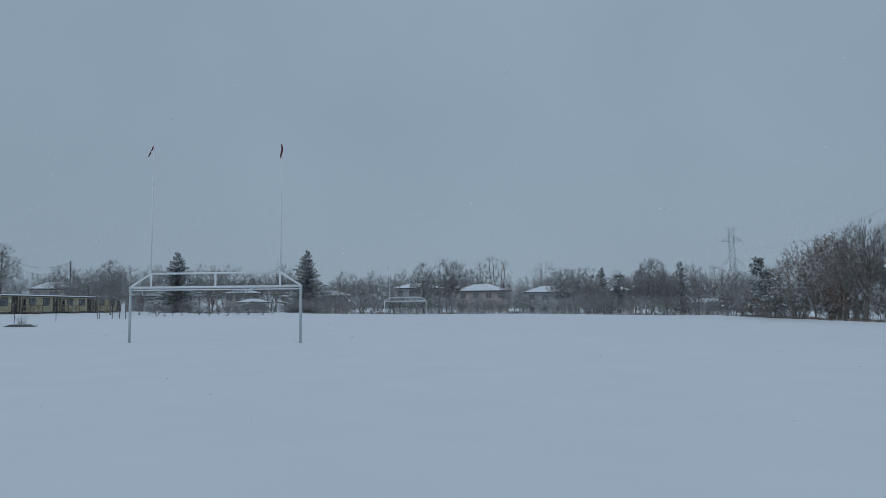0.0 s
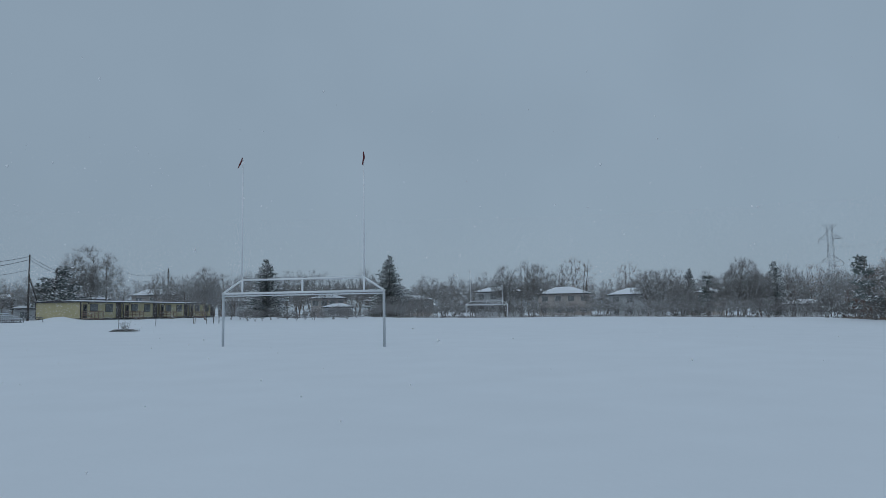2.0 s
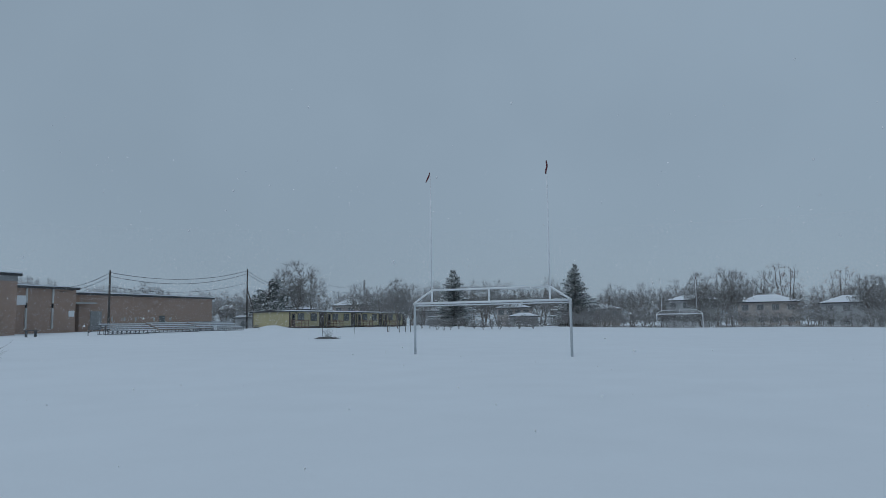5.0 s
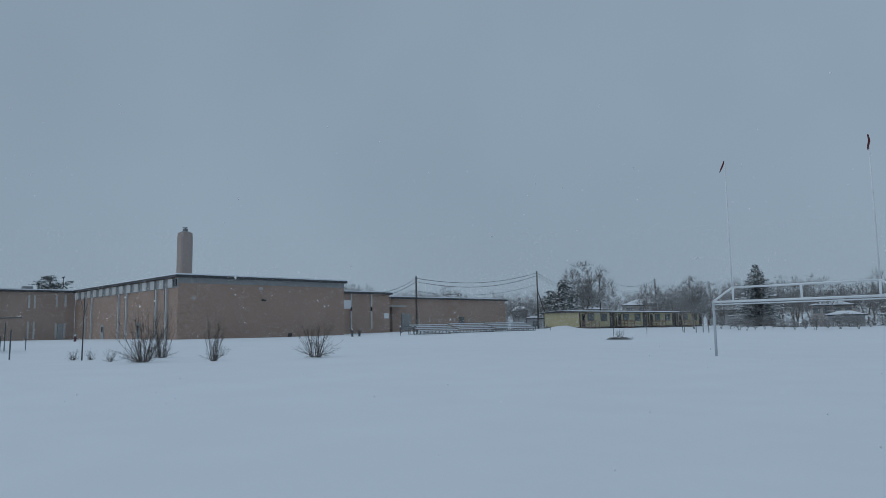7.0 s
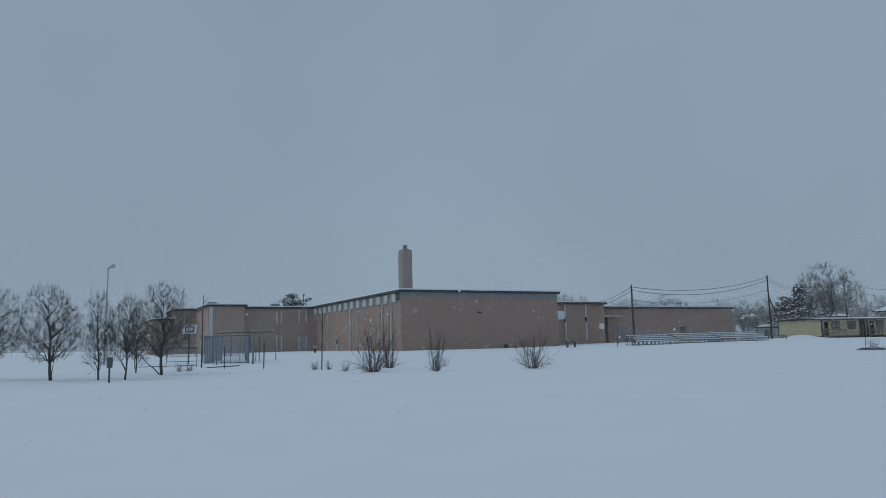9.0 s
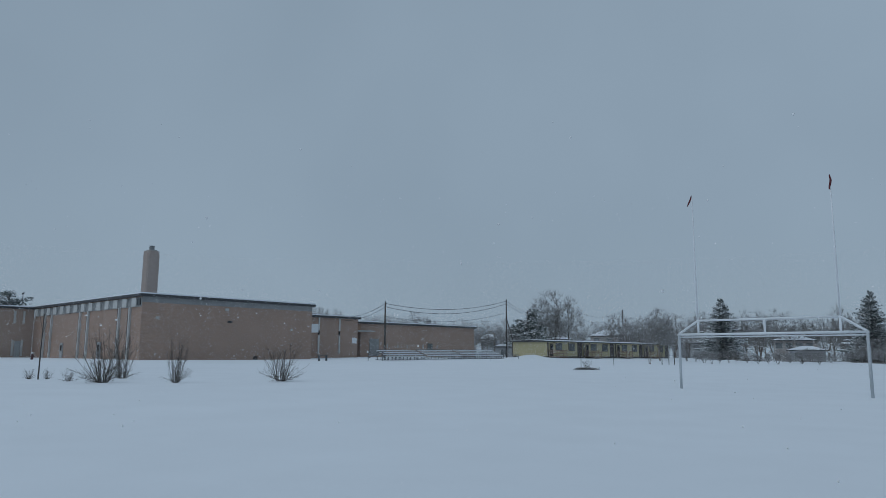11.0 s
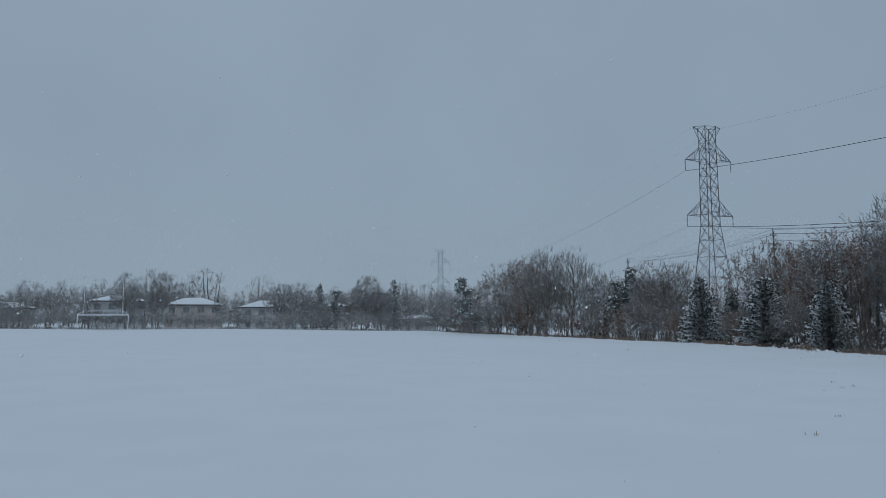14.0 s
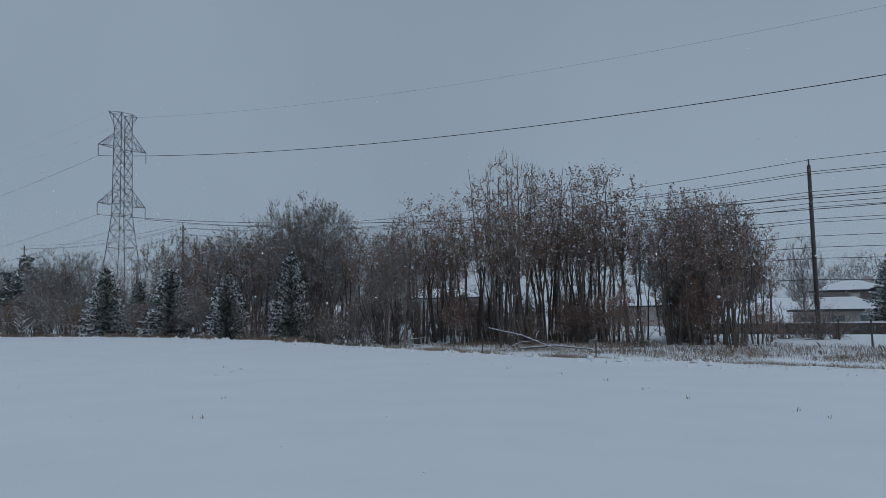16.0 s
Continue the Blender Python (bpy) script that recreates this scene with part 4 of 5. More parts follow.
for dz, sag in ((-0.3, 1.3), (-0.8, 1.5)):
    wire("cable", span(PA + Vector((0, 0, dz)), PB + Vector((0, 0, dz)), sag - 0.1), 0.035, "thick sagging service cable between poles", "service cables")
    wire("cable", span(PA + Vector((0, 0, dz)), roof_end + Vector((0, 0, dz)), 0.5), 0.03, "service cable running to the school roof", "service cables")
    wire("cable", span(PB + Vector((0, 0, dz)), P2 + Vector((0, 0, dz - 2)), 1.8), 0.03, "sagging service cable between poles", "service cables")
wire("cable", span(PA + Vector((0, 0, -2.2)), PB + Vector((0, 0, -2.4)), 1.2), 0.025, "thin telephone cable between poles", "service cables")
wire("cable", span(P2 + Vector((0, 0, -0.3)), P3 + Vector((0, 0, -0.3)), 2.0), 0.03, "sagging service cable between poles", "service cables")
wire("cable", span(P2 + Vector((0, 0, -1.8)), P3 + Vector((0, 0, -1.5)), 2.0), 0.03, "sagging service cable between poles", "service cables")


# ---- schoolyard: court, batting cage, stakes ----
x, y, z = at(-83.0, 55)
hoop = thing("basketball_hoop", pose(x, y, z - 0.25, 0, 0, 97), "basketball hoop with white fan-shaped backboard on pole", "basketball hoop")
part("pole", Shape().tube((0, 0, -0.1), (0, 0, 2.75), 0.055, n=10), FENCE_STEEL, hoop)
fan = Shape()
ring = [(-0.45, 2.42), (0.45, 2.42)] + [(0.5 * math.cos(radians(a)), 2.7 + 0.45 * math.sin(radians(a))) for a in range(0, 181, 20)]
n = len(ring)
fan.add([(a, -0.14, b) for a, b in ring] + [(a, -0.09, b) for a, b in ring], [tuple(range(n)), tuple(range(2 * n - 1, n - 1, -1))] + [(i, n + i, n + (i + 1) % n, (i + 1) % n) for i in range(n)])
board = part("backboard", fan, BOARD_WHITE, hoop, "white fan-shaped backboard with dark markings")
part("marking", Shape().box(-0.32, -0.24, -0.16, -0.143, 2.55, 2.95).box(0.24, 0.32, -0.16, -0.143, 2.55, 2.95).box(-0.32, 0.32, -0.16, -0.143, 2.55, 2.62), FASCIA, board)
rim = Shape().path([Vector((0.23 * math.cos(a * 0.5236), -0.4 + 0.23 * math.sin(a * 0.5236), 2.5)) for a in range(13)], 0.012, 5)
part("rim", rim, FENCE_STEEL, hoop)


def mesh_panel(a, b, z0, z1, name="fence", step=0.085, rails=True, net_on=True):
    """A chain-link panel between two ground points."""
    a, b = Vector(a), Vector(b)
    L = (b - a).length
    w = (b - a) / L
    p = thing(name, pose(a.x, a.y, a.z), "dull grey chain-link fence panel standing in snow", "fence", "chain-link fence panels")
    H = z1 - z0
    for s in np.linspace(0, L, max(2, int(L / (0.65 if net_on else 1.6)) + 1)):
        part("post", Shape().tube(w * s + Vector((0, 0, -0.2)), w * s + Vector((0, 0, z1 + 0.03)), 0.021, n=6), FENCE_STEEL, p)
    if rails:
        part("top_rail", Shape().tube(Vector((0, 0, z1)), w * L + Vector((0, 0, z1)), 0.02, n=6), FENCE_STEEL, p)
        part("bottom_rail", Shape().tube(Vector((0, 0, z0)), w * L + Vector((0, 0, z0)), 0.02, n=6), FENCE_STEEL, p)
    if not net_on:
        return
    net = Shape()
    k = -H
    while k < L:
        for sg in (1, -1):
            s0, s1 = max(0.0, k), min(L, k + H)
            if s1 - s0 > 0.05:
                u0, u1 = s0 - k, s1 - k
                zz = (z0 + u0, z0 + u1) if sg > 0 else (z1 - u0, z1 - u1)
                net.tube(w * s0 + Vector((0, 0, zz[0])), w * s1 + Vector((0, 0, zz[1])), 0.0065, n=3, caps=False)
        k += step
    part("mesh", net, CHAIN, p, "chain-link mesh")


c1, c2, c3 = Vector(at(-81.9, 54)), Vector(at(-78.6, 52)), Vector(at(-80.6, 62))
mesh_panel(c1, c2, 0.05, 1.95)
mesh_panel(c1, c3, 0.05, 1.95)
mesh_panel(c2, Vector(at(-78.9, 60)), 0.05, 1.95)
mesh_panel(Vector(at(-84.6, 85)), Vector(at(-78.6, 82)), 0.05, 1.6, step=0.16)
mesh_panel(Vector(at(-86.7, 48)), Vector(at(-82.4, 48)), 0.1, 1.15, net_on=False)
mesh_panel(Vector(at(-84.5, 58)), Vector(at(-82.0, 58)), 0.1, 1.15, net_on=False)
x, y, z = at(-80.4, 43)
t = thing("pipe_rail", pose(x, y, z, 0, 0, 10), "low steel pipe lying just above the snow", "rail")
part("pipe", Shape().tube((0, -1.0, 0.10), (0, 0.9, 0.14), 0.03), FENCE_STEEL, t)
part("stub", Shape().tube((0, 0.0, -0.2), (0, 0.0, 1.3), 0.03), FENCE_STEEL, t)
bm0, bm1, bm2 = Vector(at(-80.97, 50)), Vector(at(-76.83, 50)), Vector(at(-78.31, 50))
t = thing("beam_frame", pose(*bm0), "steel frame with long top beam beside the cage", "frame")
part("beam", Shape().tube((0, 0, 2.1), (bm1.x - bm0.x, bm1.y - bm0.y, 2.15), 0.032), FENCE_STEEL, t)
part("post", Shape().tube((bm2.x - bm0.x, bm2.y - bm0.y, -0.25), (bm2.x - bm0.x, bm2.y - bm0.y, 2.13), 0.065), STEEL, t)
part("post", Shape().tube((0, 0, -0.2), (0, 0, 2.1), 0.04), STEEL, t)
for az, d, top, r in ((-77.48, 41, 1.45, 0.034), (-77.85, 56, 1.9, 0.034), (-78.1, 58, 1.0, 0.03), (-76.6, 58, 1.0, 0.03)):
    x, y, z = at(az, d)
    t = thing("stake", pose(x, y, z), "slim dark post standing in the snow", "post", "stakes in the snow")
    part("shaft", Shape().tube((0, 0, -0.2), (0.02, 0.01, top), r, n=8), FENCE_STEEL, t)
x, y, z = at(-82.05, 46)
t = thing("sapling", pose(x, y, z), "thin dark young tree in the snow", "sapling")
part("stem", Shape().tube((0, 0, -0.2), (0.03, 0.02, 4.4), 0.045, 0.015, n=8), POLE_WOOD, t)
tw = random.Random(8)
for i in range(16):
    a, zz = tw.uniform(0, 6.28), tw.uniform(1.4, 4.0)
    part("twig", Shape().tube((0.02, 0.01, zz), (0.5 * math.cos(a), 0.5 * math.sin(a), zz + tw.uniform(0.4, 0.8)), 0.014, 0.006, n=4), POLE_WOOD, t)
x, y, z = at(-73.05, 37)
t = thing("sapling", pose(x, y, z), "thin staked sapling in the snow", "sapling")
part("stem", Shape().tube((0, 0, -0.2), (0.03, 0.02, 2.9), 0.035, 0.02, n=8), POLE_WOOD, t)
part("twig", Shape().tube((0, 0, 1.9), (0.2, 0.1, 2.6), 0.012, n=5), POLE_WOOD, t)
part("twig", Shape().tube((0, 0, 2.2), (-0.2, -0.1, 2.9), 0.01, n=5), POLE_WOOD, t)
x, y, z = at(-73.6, 86)
t = thing("fire_hydrant", pose(x, y, z), "snow-capped dark red fire hydrant", "hydrant")
part("barrel", Shape().tube((0, 0, -0.1), (0, 0, 0.48), 0.13, n=12).tube((0, 0, 0.48), (0, 0, 0.66), 0.15, 0.07, n=12), HYDRANT_RED, t)
part("nozzle", Shape().tube((0, -0.22, 0.38), (0, 0.22, 0.38), 0.06, n=8), HYDRANT_RED, t)
part("snow_cap", Shape().tube((0, 0, 0.64), (0, 0, 0.76), 0.13, 0.05, n=10), ROOF_SNOW, t)
x, y, z = at(-88.72, 57)
t = thing("street_lamp", pose(x, y, z, 0, 0, 80), "tall pole lamp with angled floodlight head", "street lamp")
part("pole", Shape().tube((0, 0, -0.3), (0, 0, 7.0), 0.07, 0.05, n=10), POST_PAINT, t)
part("head", Shape().tube((-0.06, 0, 6.95), (0.30, 0, 7.16), 0.07, 0.11, n=8).tube((0.26, 0, 7.14), (0.44, 0, 7.25), 0.17, 0.14, n=10), POST_PAINT, t, "snow-topped floodlight head")
x, y, z = at(-88.3, 30)
t = thing("bin", pose(x, y, z), "small dark bin on a post", "bin")
part("body", Shape().tube((0, 0, 0.55), (0, 0, 0.95), 0.10, 0.12, n=12), FENCE_STEEL, t)
part("post", Shape().tube((0, 0, -0.2), (0, 0, 0.6), 0.035), FENCE_STEEL, t)

# trees and shrubs before the school
plant_top("yard", -84.8, 37.0, 0.090, 0.95, variant=1, group="schoolyard trees")
plant_top("yard", -87.3, 32.5, 0.074, 0.6, variant=2, group="schoolyard trees")
plant_top("yard", -89.0, 33.0, 0.078, 0.6, variant=3, group="schoolyard trees")
plant_top("yard", -86.6, 41.0, 0.060, 0.6, variant=0, group="schoolyard trees")
plant_top("yard", -92.0, 35.0, 0.085, 0.9, variant=1, group="schoolyard trees")
plant_top("yard", -95.5, 38.0, 0.08, 0.9, variant=2, group="schoolyard trees")
for az, d, top, w, v in ((-69.0, 32.0, 0.044, 1.0, 0), (-67.7, 37, 0.034, 0.8, 1), (-64.1, 31, 0.029, 0.65, 1), (-56.35, 31.5, 0.024, 1.05, 2)):
    plant_top("shrub", az, d, top, w, variant=v, label="leafless many-stemmed shrub rising from the snow")
for az, d in ((-72.5, 37.2), (-73.6, 37.6), (-71.2, 34), (-83.6, 41), (-82.9, 41)):
    x, y, _ = at(az, d)
    plant("shrub", x, y, 0.55, 1.2, label="low dry weed clump poking through snow")

# a dug patch with a clump of dry stalks
x, y, z = at(-32.6, 57)
t = thing("dug_patch", pose(x, y, z), "dark bare soil patch in the snow", "soil patch")
sh = Shape()
ring = [(1.15 * math.cos(a * 0.4488) * (1 + 0.35 * noise.noise((a * 1.7, 2, 0))), 0.75 * math.sin(a * 0.4488) * (1 + 0.3 * noise.noise((a * 1.3, 5, 0)))) for a in range(14)]
sh.add([(p, q, 0.02) for p, q in ring] + [(p * 0.6, q * 0.6, 0.16) for p, q in ring] + [(0, 0, 0.2)],
       [(i, (i + 1) % 14, 14 + (i + 1) % 14, 14 + i) for i in range(14)] + [(14 + i, 14 + (i + 1) % 14, 28) for i in range(14)])
part("soil", sh, SOIL, t)
part("snow_lip", Shape().tube((-0.9, 0.75, 0.05), (0.8, 0.8, 0.08), 0.16, 0.12, n=10), ROOF_SNOW, t)
plant("shrub", x + 0.15, y + 0.1, 0.95, 1.0, label="clump of dry stalks in a dug patch")


# ---- transmission towers ----
def tower(x, y, turn=0.0, heavy=1.0):
    z0 = lie(x, y)
    t = thing("transmission_tower", pose(x, y, z0, 0, 0, turn), "tall steel lattice transmission tower with two crossarms", "transmission tower", "transmission towers")
    H = 40.0 - z0

    def half(z):
        if z < 21:
            return 3.3 - (3.3 - 1.3) * z / 21
        return 1.3 - 0.12 * (z - 21) / 14

    levels = [-0.5, 5.5, 10.5, 14.5, 18, 21, 23.5, 26, 28.5, 31, 33.5, 36, 37.8, H]
    legs = [(-1, -1), (1, -1), (1, 1), (-1, 1)]

    def corner(k, z):
        h = half(z) if z < 36 else 1.15 + (0 if z < 39 else 0.1)
        return Vector((legs[k][0] * h, legs[k][1] * h, z))

    for k in range(4):
        leg = Shape()
        leg.path([corner(k, z) for z in levels], 0.085 * heavy, 4)
        part("leg", leg, STEEL_DARK, t)
        lace = Shape()
        j = (k + 1) % 4
        for a, b in zip(levels, levels[1:]):
            lace.tube(corner(k, a), corner(j, b), 0.05 * heavy, n=3, caps=False)
            lace.tube(corner(j, a), corner(k, b), 0.05 * heavy, n=3, caps=False)
            lace.tube(corner(k, b), corner(j, b), 0.05 * heavy, n=3, caps=False)
        part("lacing", lace, STEEL_DARK, t)
    tips = []
    for z, reach, drop in ((34.0, 5.15, 2.3), (22.8, 5.15, 2.3)):
        for sx in (-1, 1):
            arm = Shape()
            tip = Vector((sx * reach, 0, z))
            for sy in (-1, 1):
                low, up = Vector((sx * half(z), sy * half(z), z)), Vector((sx * half(z + 3.0), sy * half(z + 3.0), z + 3.0))
                arm.tube(low, tip, 0.07 * heavy, n=4, caps=False).tube(up, tip, 0.06 * heavy, n=4, caps=False)
                for u in (0.33, 0.66):
                    arm.tube(low.lerp(tip, u), up.lerp(tip, u), 0.035 * heavy, n=3, caps=False)
                    arm.tube(low.lerp(tip, u), up.lerp(tip, u - 0.33), 0.035 * heavy, n=3, caps=False)
            a = part("crossarm", arm, STEEL_DARK, t)
            ins = Shape()
            for i in range(9):
                ins.tube(tip + Vector((0, 0, -0.1 - i * 0.24)), tip + Vector((0, 0, -0.25 - i * 0.24)), 0.13, 0.06, n=6)
            part("insulator", ins, PORCELAIN, a, "hanging insulator string")
            tips.append(tip + Vector((0, 0, -drop)))
    top = Shape()
    for sx in (-1, 1):
        tip = Vector((sx * 3.1, 0, H))
        for sy in (-1, 1):
            top.tube((sx * 1.2, sy * 1.2, H), tip, 0.05 * heavy, n=4, caps=False).tube((sx * 1.15, sy * 1.15, H - 2.2), tip, 0.05 * heavy, n=4, caps=False)
        tips.append(tip)
    part("earth_arm", top, STEEL_DARK, t)
    m = t.matrix_world
    return [m @ p for p in tips]


T2 = tower(136, 364.5, -7, 0.6)
T1 = tower(99.4, 112.2, -7)
gap = Vector((-31.6, -238.8, 0))
T0 = [p + gap for p in T1]
for i in range(6):
    if i == 1:
        continue
    r = 0.045 if i < 4 else 0.010
    wire("conductor", span(T1[i], T2[i], 8.5 if i < 4 else 6.5, n=30), r * 0.45, "high-voltage conductor slung between lattice towers", "high-voltage conductors")
    if i == 4:
        continue
    wire("conductor", span(T1[i], T0[i], 8.5 if i < 4 else 8.0, n=30), r, "high-voltage conductor slung between lattice towers", "high-voltage conductors")
for p in ((99.4 - 31.6, 112.2 - 238.8),):
    tower(p[0], p[1], -7)

# the wooden line at the wood's edge
RP = Vector(at(93.65, 46))
W2 = Vector(at(45.82, 100))
W1 = Vector(at(35.35, 140))
R0 = RP * 2 - W2


def line_pole(p, top, lean=0.0, tall=True):
    z = lie(p.x, p.y)
    t = thing("utility_pole", pose(p.x, p.y, z), "tall dark wooden line pole carrying many wires", "utility pole", "wooden line poles")
    h = top - z
    part("shaft", Shape().tube((0, 0, -0.4), (lean, 0, h), 0.14, 0.10, n=10), POLE_WOOD, t, smooth=True)
    part("tip_bracket", Shape().tube((lean, 0, h - 0.15), (lean - 0.12, 0, h + 0.35), 0.05, n=6), FENCE_STEEL, t)
    for k, zz in enumerate((h - 0.55, h - 1.75, h - 2.4)):
        part("bracket", Shape().box(-0.5 + lean, 0.5 + lean, -0.05, 0.05, zz, zz + 0.1), POLE_WOOD, t)
        for sx in (-0.45, 0.45):
            part("insulator", Shape().tube((sx + lean, 0, zz + 0.1), (sx + lean, 0, zz + 0.26), 0.06, 0.04, n=8), PORCELAIN, t)
    return Vector((p.x + lean, p.y, 0))


line_pole(RP, 9.05, -0.12)
line_pole(W2, 12.7)
line_pole(W1, 12.9)
line_pole(Vector((R0.x, R0.y, 0)), 9.3)
for i, (dz, dx) in enumerate(((0.3, -0.12), (-0.45, -0.45), (-0.45, 0.45), (-1.6, -0.45), (-1.7, 0.45), (-2.25, -0.4), (-2.4, 0.45), (-3.15, -0.2), (-3.3, 0.2), (-4.1, 0.15), (-4.75, 0.15), (-5.4, -0.15), (-6.6, 0.15))):
    a = Vector((RP.x + dx - 0.1, RP.y, 9.05 + dz))
    b = Vector((W2.x + dx, W2.y, 12.7 + dz * 0.7))
    c = Vector((R0.x + dx, R0.y, 9.6 + dz))
    wire("line_wire", span(a, b, 1.5, n=16), 0.016, "thin wire strung between wooden line poles", "line wires")
    wire("line_wire", span(a, c, 0.9, n=16), 0.016, "thin wire strung between wooden line poles", "line wires")
    if i in (0, 1, 2, 5):
        wire("line_wire", span(b, Vector((W1.x + dx, W1.y, 12.9 + dz * 0.7)), 0.9, n=10), 0.016, "thin wire strung between wooden line poles", "line wires")


# ---- houses beyond the field ----
def house(az, dist, width, depth, eave, ridge, wall, label, turn=None, floor=None, windows=4):
    x, y, z = at(az, dist)
    z = z if floor is None else floor
    h = thing("house", pose(x, y, z, 0, 0, -az if turn is None else turn), label, "house", "houses beyond the field")
    w, d, e, r = width / 2, depth / 2, eave - z, ridge - z
    part("wall", Shape().box(-w + 0.5, w - 0.5, -d + 0.5, d - 0.5, -0.5, e), wall, h)
    k = max(0.8, w - d * 0.9)
    roof = [(-w, -d, e), (w, -d, e), (w, d, e), (-w, d, e), (-k, 0, r), (k, 0, r)]
    part("roof", Shape().add(roof, [(0, 1, 5, 4), (1, 2, 5), (2, 3, 4, 5), (3, 0, 4), (3, 2, 1, 0)]), FASCIA, h, "dark hipped roof")
    sn = [(p * 0.97, q * 0.97, c + 0.13 + (0.06 if abs(q) < 0.1 else 0)) for p, q, c in roof]
    part("roof_snow", Shape().add(sn, [(0, 1, 5, 4), (1, 2, 5), (2, 3, 4, 5), (3, 0, 4), (3, 2, 1, 0)]), ROOF_SNOW, h, "snow covering the roof")
    part("gutter", Shape().box(-w, w, -d - 0.08, -d, e - 0.12, e + 0.06), FASCIA, h)
    for i in range(windows):
        px = -w + 0.5 + (2 * w - 1) * (i + 0.5) / windows
        f = part("window", Shape().box(px - 0.75, px + 0.75, -d + 0.42, -d + 0.5, e - 1.75, e - 0.45), CONCRETE, h)
        part("pane", Shape().box(px - 0.67, px - 0.03, -d + 0.40, -d + 0.42, e - 1.67, e - 0.53), PANE, f)
        part("pane", Shape().box(px + 0.03, px + 0.67, -d + 0.40, -d + 0.42, e - 1.67, e - 0.53), PANE, f)
        if e > 4.5:
            f = part("window", Shape().box(px - 0.7, px + 0.7, -d + 0.42, -d + 0.5, e - 4.4, e - 3.2), CONCRETE, h)
            part("pane", Shape().box(px - 0.62, px + 0.62, -d + 0.40, -d + 0.42, e - 4.32, e - 3.28), PANE, f)
    part("chimney", Shape().box(w * 0.3, w * 0.3 + 0.8, 0.3, 1.0, e + 0.5, r + 0.55), BRICK_FAR, h)
    return h


FAR = "snow-roofed suburban house behind leafless trees"
house(-3.85, 172, 12.5, 10, 5.75, 7.0, PALE_SIDING, FAR)
house(1.3, 172, 13.0, 10, 5.0, 6.55, BRICK_FAR, "snow-roofed brick house behind leafless trees")
house(6.85, 172, 13.2, 10, 4.5, 6.0, PALE_SIDING, FAR)
house(11.9, 180, 9, 9, 4.8, 5.7, BRICK_FAR, "snow-roofed brick house behind leafless trees")
house(18.6, 178, 10, 8, 1.7, 2.6, PALE_SIDING, "low snow-roofed bungalow behind leafless trees", windows=3)
house(-17.6, 176, 9.0, 9, 4.9, 6.0, BRICK_FAR, "snow-roofed brick house behind leafless trees")
house(-16.8, 162, 7.5, 6, 2.7, 3.4, PALE_SIDING, "low snow-roofed garage behind leafless trees", windows=2)
house(-11.0, 185, 12, 9, 4.4, 5.6, BRICK_FAR, "snow-roofed brick house behind leafless trees")
house(-24.6, 190, 10, 9, 4.6, 5.8, PALE_SIDING, FAR)
house(-30.2, 200, 14, 9, 6.6, 8.3, BRICK_FAR, "snow-roofed brick house behind leafless trees")
house(-35.5, 205, 14, 9, 5.8, 7.2, PALE_SIDING, FAR)
house(-40.1, 168, 4.6, 8, 5.0, 6.1, PALE_SIDING, "pale snow-roofed house beside a brick wing", windows=2)
house(-38.9, 150, 4.5, 5, 3.1, 3.5, PALE_SIDING, "low snow-roofed shed beside a brick wing", windows=1)

# houses past the wooden line
house(95.9, 92, 8.5, 8, 2.0, 3.0, BRICK_FAR, "brick house with thick snow on its hipped roof", floor=-2.4, windows=3)
house(94.9, 84, 9.0, 6, 0.05, 1.2, BRICK_FAR, "low garage wing with thick snow on its roof", floor=-2.4, windows=3)
house(81.5, 105, 9, 8, 0.6, 2.0, BRICK_FAR, "snow-roofed brick house glimpsed through trees", floor=-2.4, windows=3)
house(101, 90, 12, 8, 2.2, 3.4, PALE_SIDING, "snow-roofed pale house by the road", floor=-2.4, windows=4)
house(66, 110, 12, 8, 2.4, 3.8, PALE_SIDING, "snow-roofed pale house glimpsed through trees", floor=-2.0, windows=4)

# low board fence along the back gardens
a, b = Vector(at(86, 66)), Vector(at(104, 66))
f = thing("board_fence", pose(a.x, a.y, -1.9), "long dark board fence with snow along its top", "fence")
n = 26
for i in range(n):
    p, q = (b - a) * (i / n), (b - a) * ((i + 0.985) / n)
    s = Vector((b - a).xy.orthogonal().to_3d()).normalized() * 0.03
    part("board", Shape().add([(p.x, p.y, -0.5), (q.x, q.y, -0.5), (q.x, q.y, 1.25), (p.x, p.y, 1.25), (p.x + s.x, p.y + s.y, -0.5), (q.x + s.x, q.y + s.y, -0.5), (q.x + s.x, q.y + s.y, 1.25), (p.x + s.x, p.y + s.y, 1.25)],
                                [(0, 1, 2, 3), (7, 6, 5, 4), (3, 2, 6, 7), (0, 3, 7, 4), (1, 5, 6, 2)]), BROWN_TRIM, f)
part("snow_cap", Shape().tube((0, 0, 1.27), ((b - a).x, (b - a).y, 1.27), 0.06, n=6), ROOF_SNOW, f)
for az, d, top in ((96.85, 38, 1.25), (94.9, 44, 1.1), (77.9, 31, 0.6), (69.0, 30, 0.5)):
    x, y, z = at(az, d)
    t = thing("fence_post", pose(x, y, z), "rusty steel fence post in dry grass", "post", "fence posts in grass")
    part("shaft", Shape().tube((0, 0, -0.2), (0.03, 0, top), 0.045 if top > 1 else 0.025, n=8), POLE_WOOD, t)

